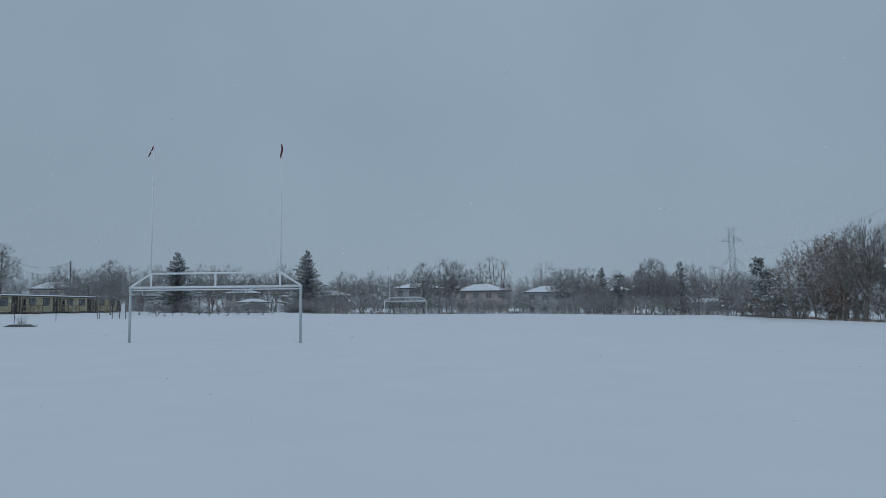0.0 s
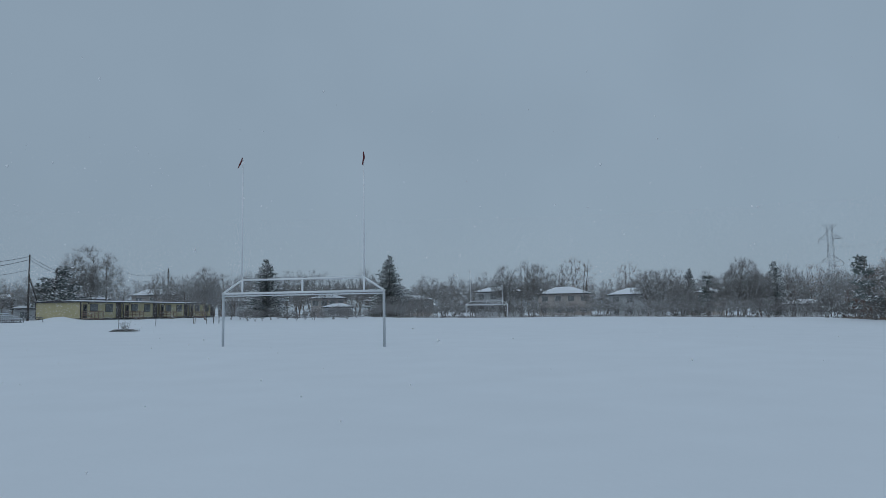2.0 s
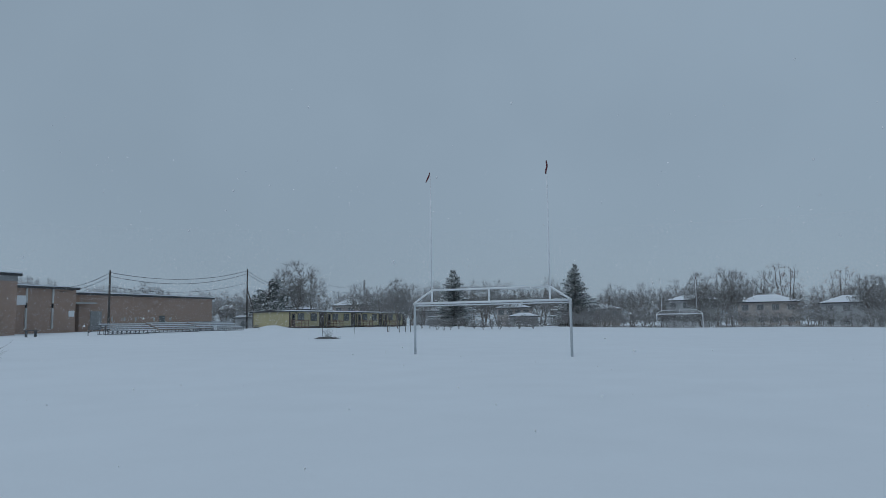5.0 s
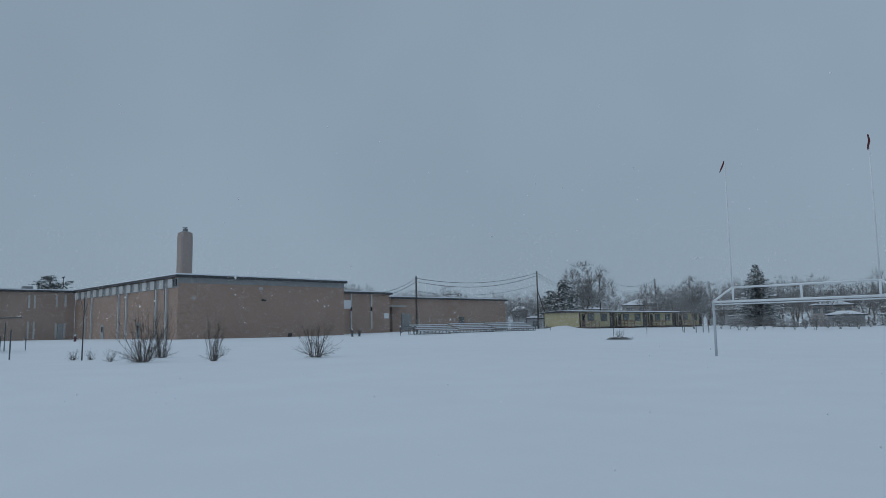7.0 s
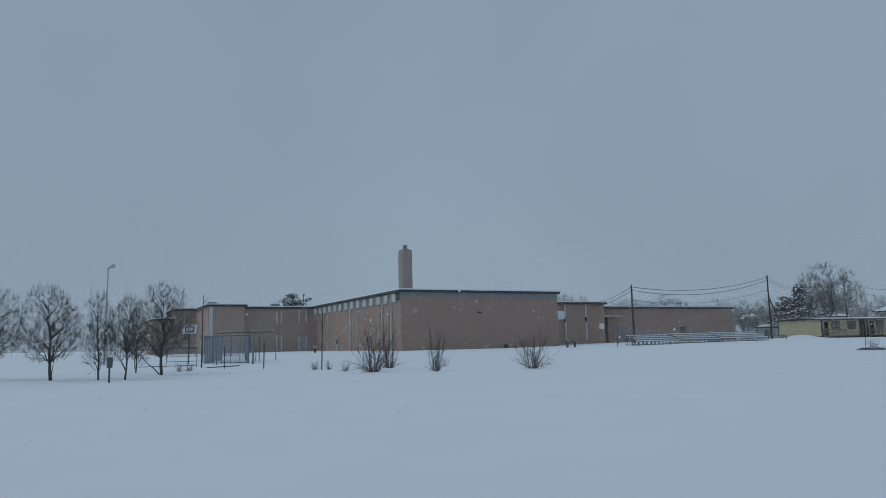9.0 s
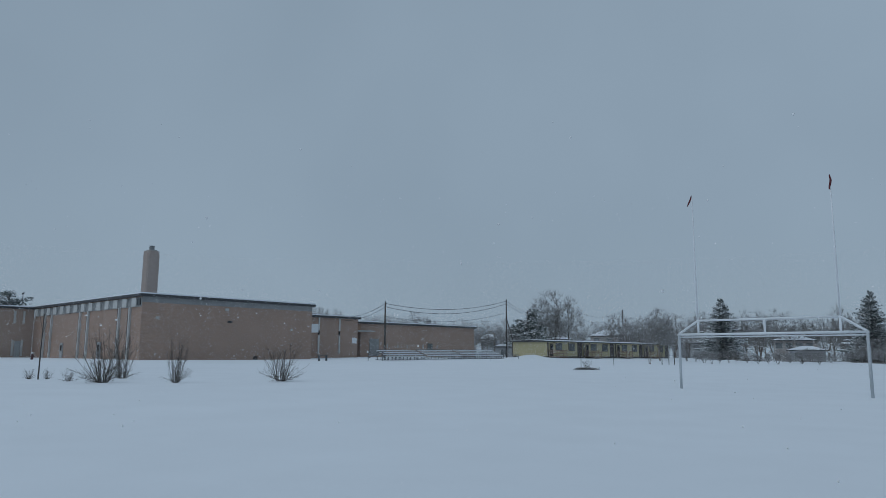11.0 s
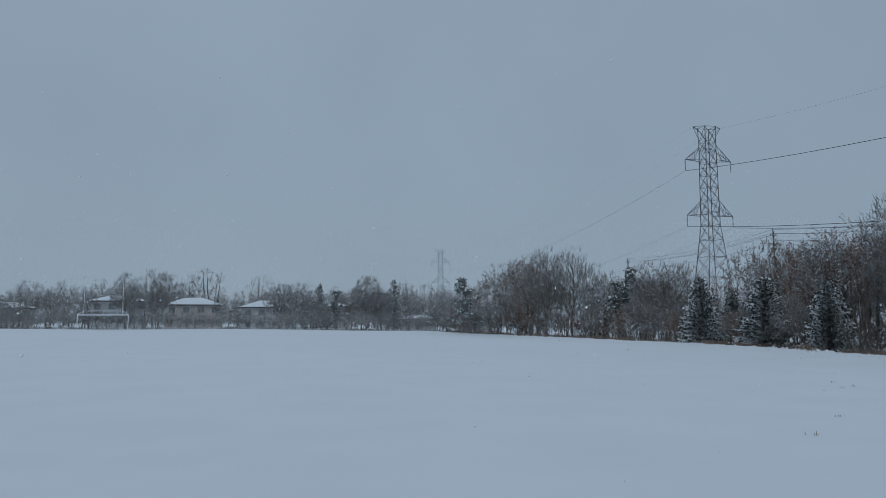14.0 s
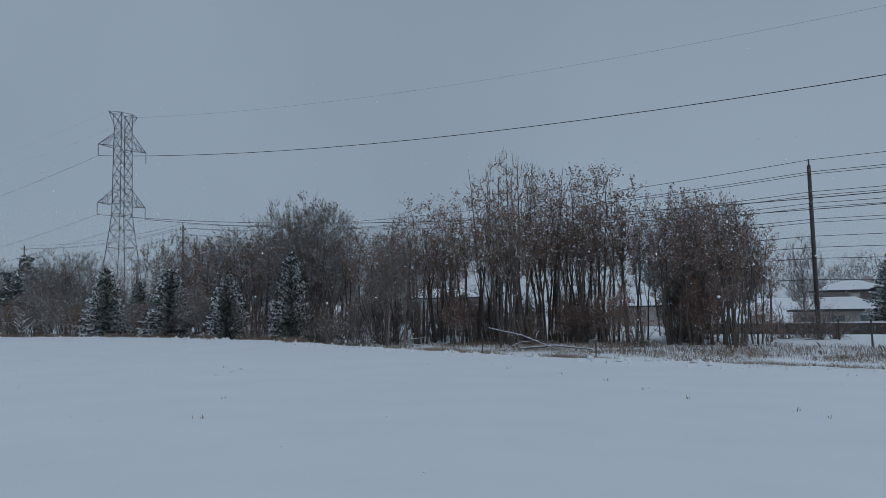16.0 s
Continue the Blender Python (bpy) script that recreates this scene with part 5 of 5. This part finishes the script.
# ---- trees beyond the field ----
FARTREE = "bare snow-dusted tree among the houses beyond the field"
for az, top, kind, w in (
        (-35.0, 0.090, "far_dome", 1.15), (-26.9, 0.0647, "far_dome", 0.95), (-22.4, 0.0757, "spruce", 1.25), (-12.7, 0.080, "spruce", 1.25), (-24.0, 0.052, "far", 0.9),
        (-14.6, 0.062, "far", 0.55), (-9.6, 0.049, "far", 1.15), (-5.0, 0.052, "far", 0.9), (-3.4, 0.064, "far_dome", 0.8), (-1.2, 0.068, "far_dome", 0.8),
        (1.1, 0.060, "far", 0.9), (2.55, 0.072, "whip", 1.5), (4.6, 0.04, "far", 0.8), (6.0, 0.0637, "whip", 1.2), (7.7, 0.0534, "far_dome", 0.9),
        (9.4, 0.052, "far", 1.0), (10.75, 0.052, "spruce", 1.15), (10.1, 0.041, "far_dome", 1.1), (13.3, 0.040, "far_dome", 1.0), (12.2, 0.040, "pine", 1.2), (14.5, 0.064, "far_dome", 0.9), (16.7, 0.058, "spruce", 1.0),
        (15.7, 0.043, "far_dome", 1.0), (17.6, 0.0521, "far", 0.9), (19.3, 0.0529, "whip", 1.3), (20.6, 0.048, "far", 0.8), (21.6, 0.038, "far", 0.8),
        (-17.0, 0.048, "far", 0.9), (-19.5, 0.052, "far", 0.9), (-7.4, 0.05, "far", 0.9), (-0.1, 0.045, "far", 0.8), (-29.5, 0.045, "far", 1)):
    d = 186 + 5 * math.sin(az * 7) if kind in ("far", "whip") else 178 if kind == "spruce" and az > 0 else 152
    if az < -28:
        d = 158
    if -28 < az < -26:
        d = 122
    plant_top(kind, az, d, top, w, group="trees beyond the field")
far = random.Random(21)
az = -66.0
while az < 23:
    d = far.uniform(186, 225)
    top = far.uniform(0.028, 0.047) if az > -38 else far.uniform(0.040, 0.058)
    if az < -52:
        top, d = far.uniform(0.058, 0.066), far.uniform(200, 240)
    plant_top("far", az, d, top, far.uniform(0.9, 1.3), label=FARTREE, group="trees beyond the field")
    az += far.uniform(0.95, 1.5)
plant_top("pine", -75.2, 175, 0.070, 2.3, label="dark conifer rising behind the school roof")
for az in (-41.2, -40.4, -39.6, -38.8, -38.2):
    plant_top("far", az, 152 + 3 * math.sin(az * 5), 0.034 + 0.006 * math.sin(az * 9), 1.1, label="bare snow-dusted tree beside a brick wing", group="trees beyond the field")
plant_top("pine", -37.6, 150, 0.062, 1.9, label="dark conifer behind the portable classrooms")
plant_top("pine", -36.6, 152, 0.054, 1.8, label="dark conifer behind the portable classrooms")
plant_top("far", -27.7, 96, 0.035, 0.6, label="young bare tree near the classrooms")
for az, d, top in ((-26.8, 94, 1.7), (-26.3, 95, 1.6), (-25.9, 93, 1.8), (-30.4, 84, 1.1), (-32.9, 72, 1.5)):
    x, y, z = at(az, d)
    t = thing("stake", pose(x, y, z), "slim dark post standing in the snow", "post", "stakes in the snow")
    part("shaft", Shape().tube((0, 0, -0.2), (0.03, 0, top), 0.05 if az > -29 else 0.025, n=8), POLE_WOOD, t)
# thickets along the far edge of the field and between the gardens
az = -25.0
while az < 24:
    d = far.uniform(133, 144) if az > -13.5 else far.uniform(110, 128)
    x, y, _ = at(az, d)
    if x < edge_x(y) + 3:
        plant("hedge", x, y, far.uniform(2.0, 3.8) if az > -13.5 else far.uniform(1.3, 2.4), far.uniform(0.9, 1.3), group="thickets at the field's far edge")
    az += far.uniform(0.5, 0.8)
# brush closing the gap between the gardens and the wood
for k in range(16):
    x, y, _ = at(18.6 + 0.33 * k, far.uniform(112, 138))
    plant("hedge", x, y, far.uniform(2.2, 4.6), far.uniform(0.7, 1.0), group="thickets at the field's far edge")
# a second, taller row of thickets among the back gardens
az = -24.0
while az < 23:
    x, y, _ = at(az, far.uniform(145, 151))
    if min(abs(az - h) for h in (-3.85, 1.3, 6.85)) > 1.9 and x < edge_x(y) + 3:
        plant("hedge", x, y, far.uniform(3.0, 5.0) if az > -13.5 else far.uniform(1.4, 2.4), far.uniform(0.8, 1.1), label="tall tangled thicket between the back gardens", group="thickets at the field's far edge")
    az += far.uniform(0.6, 0.9)
az = -30.0
while az < -12.5:
    plant_top("far", az, far.uniform(168, 184), far.uniform(0.042, 0.058), far.uniform(0.8, 1.1), label=FARTREE, group="trees beyond the field")
    az += far.uniform(0.8, 1.4)
az = -25.0
while az < 23:
    d = far.uniform(150, 166)
    if min(abs(az - h) for h in (-17.2, -3.85, 1.3, 6.85)) < 1.7:
        az += 0.5
        continue
    plant_top("far", az, d, far.uniform(0.024, 0.05), far.uniform(0.8, 1.2), label=FARTREE, group="trees beyond the field")
    az += far.uniform(1.3, 2.4)

az = -34.0
while az < 23:
    plant_top("far", az, far.uniform(190, 206), far.uniform(0.030, 0.042), far.uniform(1.3, 1.7), label=FARTREE, group="trees beyond the field")
    az += far.uniform(2.4, 3.2)

# ---- the wood along the east edge ----
for az, d, top, kind, w in (
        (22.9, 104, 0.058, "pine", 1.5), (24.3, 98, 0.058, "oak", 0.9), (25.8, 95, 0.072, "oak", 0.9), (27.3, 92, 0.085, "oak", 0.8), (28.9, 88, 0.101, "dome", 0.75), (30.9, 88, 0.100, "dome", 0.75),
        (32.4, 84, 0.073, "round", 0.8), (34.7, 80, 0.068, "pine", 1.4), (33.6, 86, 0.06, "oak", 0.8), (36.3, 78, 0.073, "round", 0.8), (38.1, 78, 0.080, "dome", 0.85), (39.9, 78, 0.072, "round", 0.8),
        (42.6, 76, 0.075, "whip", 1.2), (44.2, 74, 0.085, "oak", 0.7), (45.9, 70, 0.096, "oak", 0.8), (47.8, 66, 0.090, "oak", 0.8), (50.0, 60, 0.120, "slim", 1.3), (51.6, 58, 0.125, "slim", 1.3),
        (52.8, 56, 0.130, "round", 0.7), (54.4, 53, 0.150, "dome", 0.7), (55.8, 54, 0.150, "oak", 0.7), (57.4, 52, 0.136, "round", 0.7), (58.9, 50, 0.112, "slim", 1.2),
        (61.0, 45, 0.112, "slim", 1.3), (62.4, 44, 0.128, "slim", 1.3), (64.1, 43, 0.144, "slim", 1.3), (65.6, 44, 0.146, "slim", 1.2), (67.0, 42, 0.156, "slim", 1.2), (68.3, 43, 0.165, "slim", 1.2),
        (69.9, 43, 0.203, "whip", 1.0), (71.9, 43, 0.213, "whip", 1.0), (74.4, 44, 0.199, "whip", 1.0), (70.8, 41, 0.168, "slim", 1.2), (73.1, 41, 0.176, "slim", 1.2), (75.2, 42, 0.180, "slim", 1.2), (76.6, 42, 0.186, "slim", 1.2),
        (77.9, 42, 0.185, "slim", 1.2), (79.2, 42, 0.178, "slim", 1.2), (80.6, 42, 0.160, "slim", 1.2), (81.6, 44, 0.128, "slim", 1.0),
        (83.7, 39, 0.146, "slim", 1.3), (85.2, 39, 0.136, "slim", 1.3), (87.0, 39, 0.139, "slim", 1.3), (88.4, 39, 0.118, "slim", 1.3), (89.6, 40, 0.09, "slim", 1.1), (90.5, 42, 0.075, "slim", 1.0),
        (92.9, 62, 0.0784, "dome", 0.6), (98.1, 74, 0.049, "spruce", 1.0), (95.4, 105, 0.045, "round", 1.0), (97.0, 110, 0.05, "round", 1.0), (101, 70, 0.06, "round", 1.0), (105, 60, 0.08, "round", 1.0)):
    plant_top(kind, az, d, top, w, group="wood along the field's edge")
for az, d, top, w in ((40.6, 66, 0.056, 1.1), (45.0, 60, 0.055, 1.2), (49.1, 55, 0.047, 1.2), (53.9, 50, 0.080, 0.8), (42.8, 70, 0.04, 1.0)):
    plant_top("snowy_spruce", az, d, top, w, group="young spruces at the wood's edge")
wood = random.Random(33)
# second rows, deeper in
for _ in range(60):
    az = wood.uniform(23, 66) if wood.random() < 0.82 else wood.uniform(66, 91)
    e = next((d for d in range(20, 130) if (lambda p: p[0] > edge_x(p[1]))(at(az, d, 0))), 100)
    d = e * wood.uniform(1.0, 1.06) + wood.uniform(8, 26)
    lim = np.interp(az, [23, 28, 34, 40, 46, 50, 55, 60, 66, 72, 78, 82, 86, 90], [0.045, 0.085, 0.055, 0.062, 0.08, 0.10, 0.125, 0.095, 0.135, 0.155, 0.155, 0.11, 0.115, 0.06])
    plant_top(wood.choice(["slim", "oak", "round", "slim"]) if az < 60 else wood.choice(["slim", "slim", "whip"]), az, d, lim * wood.uniform(0.75, 1.0), wood.uniform(0.9, 1.3), group="wood along the field's edge")
# thickets deep in the wood and at its foot


def clear_of_spruces(az):
    return min(abs(az - a) for a in (40.6, 45.0, 49.1, 53.9)) > 1.5


def edge_distance(az):
    return next((d for d in range(18, 140) if at(az, d, 0)[0] > edge_x(at(az, d, 0)[1])), 100)


az = 21.0
while az < 48:
    x, y, _ = at(az, edge_distance(az) + wood.uniform(5, 10))
    plant("hedge", x, y, wood.uniform(2.4, 4.6), wood.uniform(0.55, 0.8), label="dense tangled leafless thicket inside the wood", group="thickets in the wood")
    az += wood.uniform(0.6, 1.0)
for _ in range(46):
    az = wood.uniform(21, 62)
    d = edge_distance(az) + wood.uniform(4.5, 26)
    x, y, _ = at(az, d)
    plant("thicket", x, y, wood.uniform(2.2, 5.0), wood.uniform(0.9, 1.3), group="thickets in the wood")
az = 21.5
while az < 60:
    x, y, _ = at(az, edge_distance(az) + wood.uniform(1.5, 4.5))
    if az > 47 and clear_of_spruces(az):
        plant("thicket", x, y, wood.uniform(1.0, 2.3), wood.uniform(1.1, 1.6), group="thickets in the wood")
    elif az <= 47:
        x, y, _ = at(az + 0.3, edge_distance(az) + (wood.uniform(2.5, 7) if clear_of_spruces(az + 0.3) else wood.uniform(12, 16)))
        plant(wood.choice(["brushy", "brushy", "leafy"]), x, y, wood.uniform(2.0, 4.8), wood.uniform(0.7, 1.0), group="thickets in the wood")
    az += wood.uniform(0.6, 1.0)
# leafy undergrowth between the stems
for _ in range(34):
    az = wood.uniform(60, 81.5)
    x, y, _ = at(az, edge_distance(az) + wood.uniform(11, 24))
    plant("leafy", x, y, wood.uniform(1.6, 3.9), wood.uniform(0.7, 1.05), group="undergrowth in the wood")
for _ in range(10):
    az = wood.uniform(82.6, 91.5)
    x, y, _ = at(az, edge_distance(az) + wood.uniform(13, 22))
    plant("leafy", x, y, wood.uniform(2.0, 5.0) if az < 89.5 else wood.uniform(1.4, 2.6), wood.uniform(0.75, 1.0), group="undergrowth in the wood")
for k in range(20):
    az = wood.uniform(44, 61)
    x, y, _ = at(az, edge_distance(az) + (wood.uniform(4, 16) if clear_of_spruces(az) else wood.uniform(15, 20)))
    plant("leafy" if k % 3 == 0 else "brushy", x, y, wood.uniform(2.0, 4.6), wood.uniform(0.75, 1.1), group="undergrowth in the wood")
for _ in range(26):
    az = wood.uniform(62, 91)
    x, y, _ = at(az, edge_distance(az) + wood.uniform(12.5, 24))
    plant("brush", x, y, wood.uniform(1.2, 3.0), wood.uniform(0.9, 1.3), group="thickets in the wood")
for az, top in ((83.4, 0.125), (84.6, 0.135), (85.8, 0.128), (86.9, 0.132), (88.0, 0.12), (89.0, 0.098), (62.8, 0.105), (61.4, 0.095)):
    plant_top("oak", az, 41 + wood.uniform(-1, 2), top, 0.55, group="wood along the field's edge")
for az, d, h in ((93.6, 44, 2.2), (94.6, 45, 1.8), (92.8, 46, 2.0), (91.5, 45, 2.3)):
    x, y, _ = at(az, d)
    plant("brush", x, y, h, 1.3, group="brush at the wood's foot")

# a young tree whose bare boughs carry thick snow
x, y, z = at(35.3, edge_distance(35.3) + 1.0)
t = thing("young_tree", pose(x, y, z), "young bare tree with thick snow on its boughs", "tree")
part("trunk", Shape().tube((0, 0, -0.2), (0.05, -0.1, 2.3), 0.06, 0.02, n=7), BARK_DARK, t)
for k in range(11):
    h0, sg = 0.3 + 0.17 * k + wood.uniform(-0.06, 0.06), -1 if k % 2 else 1
    reach = (1.5 - 0.11 * k) * wood.uniform(0.55, 1.1)
    p = Vector((0.02 * h0, -0.04 * h0, h0))
    q = Vector((sg * reach * wood.uniform(0.6, 0.95), wood.uniform(-0.5, 0.5) * reach, h0 + reach * wood.uniform(0.4, 0.8)))
    mid = p.lerp(q, 0.5) - Vector((0, 0, 0.08 * reach))
    part("bough", Shape().path([p, mid, q], 0.018, 5), BARK_DARK, t)
    up = Vector((0, -0.005, 0.026))
    part("snow_cap", Shape().path([p + up, mid + up, q + up * 0.7], 0.02, 5), ROOF_SNOW, t)

# fallen trunks lying at the wood's edge
for a0, a1, r in (((69.6, 36, 1.1), (74.9, 34, 0.12), 0.032), ((72.0, 35, 0.12), (77.6, 33.5, 0.15), 0.042), ((70.5, 34, 0.1), (73.5, 35, 0.5), 0.02), ((62.0, 37, 0.1), (64.5, 36, 0.7), 0.022)):
    p, q = Vector(at(a0[0], a0[1])), Vector(at(a1[0], a1[1]))
    t = thing("fallen_trunk", pose(*p), "fallen bare trunk with snow along its top", "fallen tree", "fallen trunks")
    e = q - p + Vector((0, 0, a1[2]))
    s = Vector((0, 0, a0[2]))
    mid = s.lerp(e, 0.5) + Vector((0, 0, 0.15))
    part("trunk", Shape().tube(s, mid, r, r * 0.8, n=8).tube(mid, e, r * 0.8, r * 0.6, n=8), BARK, t)
    part("snow_cap", Shape().tube(s + Vector((0, 0, r)), mid + Vector((0, 0, r * 0.9)), r * 0.4, n=6).tube(mid + Vector((0, 0, r * 0.9)), e + Vector((0, 0, r * 0.7)), r * 0.35, n=6), ROOF_SNOW, t)
    part("branch", Shape().tube(mid, mid + Vector((0.5, 0.4, 0.7)), r * 0.3, 0.01, n=5), BARK, t)
    part("branch", Shape().tube(s, s + Vector((-0.4, 0.5, 0.6)), r * 0.3, 0.01, n=5), BARK, t)


# ---- dry grass along the edge ----
def blades(name, spots, height, mat, label, rs, per=9, spread=0.14, width=0.006):
    p = np.repeat(np.array(spots), per, 0)
    n = len(p)
    p[:, :2] += rs.normal(0, spread, (n, 2))
    h = height * rs.uniform(0.4, 1.25, (n, 1))
    lean = rs.normal(0, 0.42, (n, 2)) * h
    a = rs.uniform(0, 6.28, n)
    side = np.stack([np.cos(a), np.sin(a), np.zeros(n)], 1) * width
    mid = p + np.concatenate([lean * 0.35, h * 0.6], 1)
    tip = p + np.concatenate([lean, h], 1)
    low = p - np.array([0, 0, 0.05])
    v = np.stack([low - side, low + side, mid + side * 0.8, tip, mid - side * 0.8], 1).reshape(-1, 3)
    f = np.arange(n * 5).reshape(-1, 5)
    ob = new(name, quick_mesh(name, v, f, mat))
    tagged(ob, label, "grass", kind="stuff")


rs = np.random.RandomState(5)
spots, weeds = [], []
while len(spots) < 6500:
    y = rs.uniform(-14, 34) if rs.rand() < 0.62 else rs.uniform(34, 110)
    off = 0.6 + 11.0 * rs.rand() ** 1.2
    x = edge_x(y) + off
    if noise.noise((x * 0.35, y * 0.35, 4)) > (-0.08 if y < 16 else 0.08):
        spots.append((x, y, lie(x, y)))
while len(weeds) < 2600:
    y = rs.uniform(-18, 16) if rs.rand() < 0.7 else rs.uniform(16, 130)
    x = edge_x(y) + rs.uniform(6.5, 15)
    weeds.append((x, y, lie(x, y)))
blades("dry_grass", spots, 0.125, GRASS, "dry straw-coloured grass poking through snow", rs, per=8, spread=0.24, width=0.0042)
blades("russet_weeds", weeds, 0.24, GRASS_RED, "russet dead weeds under the trees", rs, per=9, spread=0.25, width=0.0045)
fringe = []
while len(fringe) < 1500:
    y = rs.uniform(24, 112)
    x = edge_x(y) + rs.uniform(0.2, 2.6)
    if noise.noise((x * 0.3, y * 0.3, 9)) > -0.12:
        fringe.append((x, y, lie(x, y)))
blades("brown_grass", fringe, 0.34, GRASS_RED, "brown dead grass along the wood's edge", rs, per=6, spread=0.22, width=0.010)
# far edge of the field
line = []
for _ in range(1600):
    az = rs.uniform(-22, 22)
    x, y, z = at(az, rs.uniform(129, 136))
    line.append((x, y, z))
blades("far_grass", line, 0.45, GRASS_GREY, "dead grass along the field's far edge", rs, per=6, spread=0.3, width=0.012)
# single stalks in the field
stalks = []
for az, d in ((49.0, 23.6), (49.3, 13.8), (48.6, 20), (49.5, 21.3), (50.2, 22.5), (91.9, 12.4), (93.4, 11.6), (84.5, 14.0), (71.0, 22.5), (75.2, 20.4), (78.6, 18.4), (81.2, 15.9), (47.5, 11)):
    stalks.append(at(az, d))
blades("stalks", stalks, 0.07, GRASS_RED, "single dry stalks poking from the snow", rs, per=4, spread=0.05, width=0.006)

# rough clods of snow and turf along the edge
clods = Shape()
for _ in range(400):
    y = rs.uniform(-12, 110) if rs.rand() < 0.5 else rs.uniform(-8, 40)
    x = edge_x(y) + rs.normal(0.2, 0.7)
    z = lie(x, y)
    s = rs.uniform(0.04, 0.12)
    ring = [(x + s * 1.6 * math.cos(a * 1.047) * rs.uniform(0.6, 1.2), y + s * 1.6 * math.sin(a * 1.047) * rs.uniform(0.6, 1.2)) for a in range(6)]
    clods.add([(p, q, z - 0.03) for p, q in ring] + [(x, y, z + s)], [(i, (i + 1) % 6, 6) for i in range(6)])
tagged(new("turf_clods", clods.mesh("turf_clods", TURF)), "dark turf clods dusted with snow", "turf", kind="stuff")


# ---- falling snow ----
def snowfall(name, count, r0, r1, size, grow_by, top, label, seed, mat):
    """Loose flakes spread evenly by distance; grow_by enlarges farther ones so they veil like haze."""
    q = np.random.RandomState(seed)
    d = q.uniform(r0, r1, count)
    a = np.radians(q.uniform(-100, 105, count))
    c = np.stack([d * np.sin(a), d * np.cos(a), -0.6 + (2.2 + top * d) * q.uniform(0, 1, count) ** 1.4], 1)
    u = q.normal(0, 1, (count, 3))
    w = q.normal(0, 1, (count, 3))
    u /= np.linalg.norm(u, axis=1, keepdims=True)
    w -= u * np.sum(u * w, 1, keepdims=True)
    w /= np.linalg.norm(w, axis=1, keepdims=True)
    s = (size + grow_by * d[:, None]) * q.uniform(0.6, 1.3, (count, 1))
    v = np.stack([c + u * s, c - u * s * 0.5 + w * s * 0.87, c - u * s * 0.5 - w * s * 0.87], 1).reshape(-1, 3)
    ob = new(name, quick_mesh(name, v, np.arange(3 * count).reshape(-1, 3), mat))
    tagged(ob, label, "snowflakes", kind="stuff")


def large_flakes(name, count, r0, r1, size, label, seed):
    """Ragged tufts of snow crystals, each a small lumpy body."""
    q = np.random.RandomState(seed)
    base = np.array([(1, 0, 0), (-1, 0, 0), (0, 1, 0), (0, -1, 0), (0, 0, 1), (0, 0, -1)], float)
    tri = np.array([(0, 2, 4), (2, 1, 4), (1, 3, 4), (3, 0, 4), (2, 0, 5), (1, 2, 5), (3, 1, 5), (0, 3, 5)])
    d, a = q.uniform(r0, r1, count), np.radians(q.uniform(-100, 105, count))
    c = np.stack([d * np.sin(a), d * np.cos(a), 0.2 + (1.8 + 0.25 * d) * q.uniform(0, 1, count)], 1)
    v = c[:, None] + base[None] * size * q.uniform(0.4, 1.4, (count, 6, 1)) * q.uniform(0.5, 1.2, (count, 1, 1))
    f = (tri[None] + 6 * np.arange(count)[:, None, None]).reshape(-1, 3)
    tagged(new(name, quick_mesh(name, v.reshape(-1, 3), f, FLAKE)), label, "snowflakes", kind="stuff")


# far flakes made oversized on purpose, a stand-in for distance haze
snowfall("falling_snow", 400000, 42, 200, 0.004, 0.00038, 0.13, "dense falling snowflakes, oversized with distance to add haze", 1, FLAKE_FAR)
snowfall("snowflakes", 5500, 10, 70, 0.018, 0.0002, 0.22, "scattered white snowflakes in the air", 2, FLAKE)
large_flakes("near_snowflakes", 460, 4, 20, 0.012, "large snowflakes drifting close by", 3)
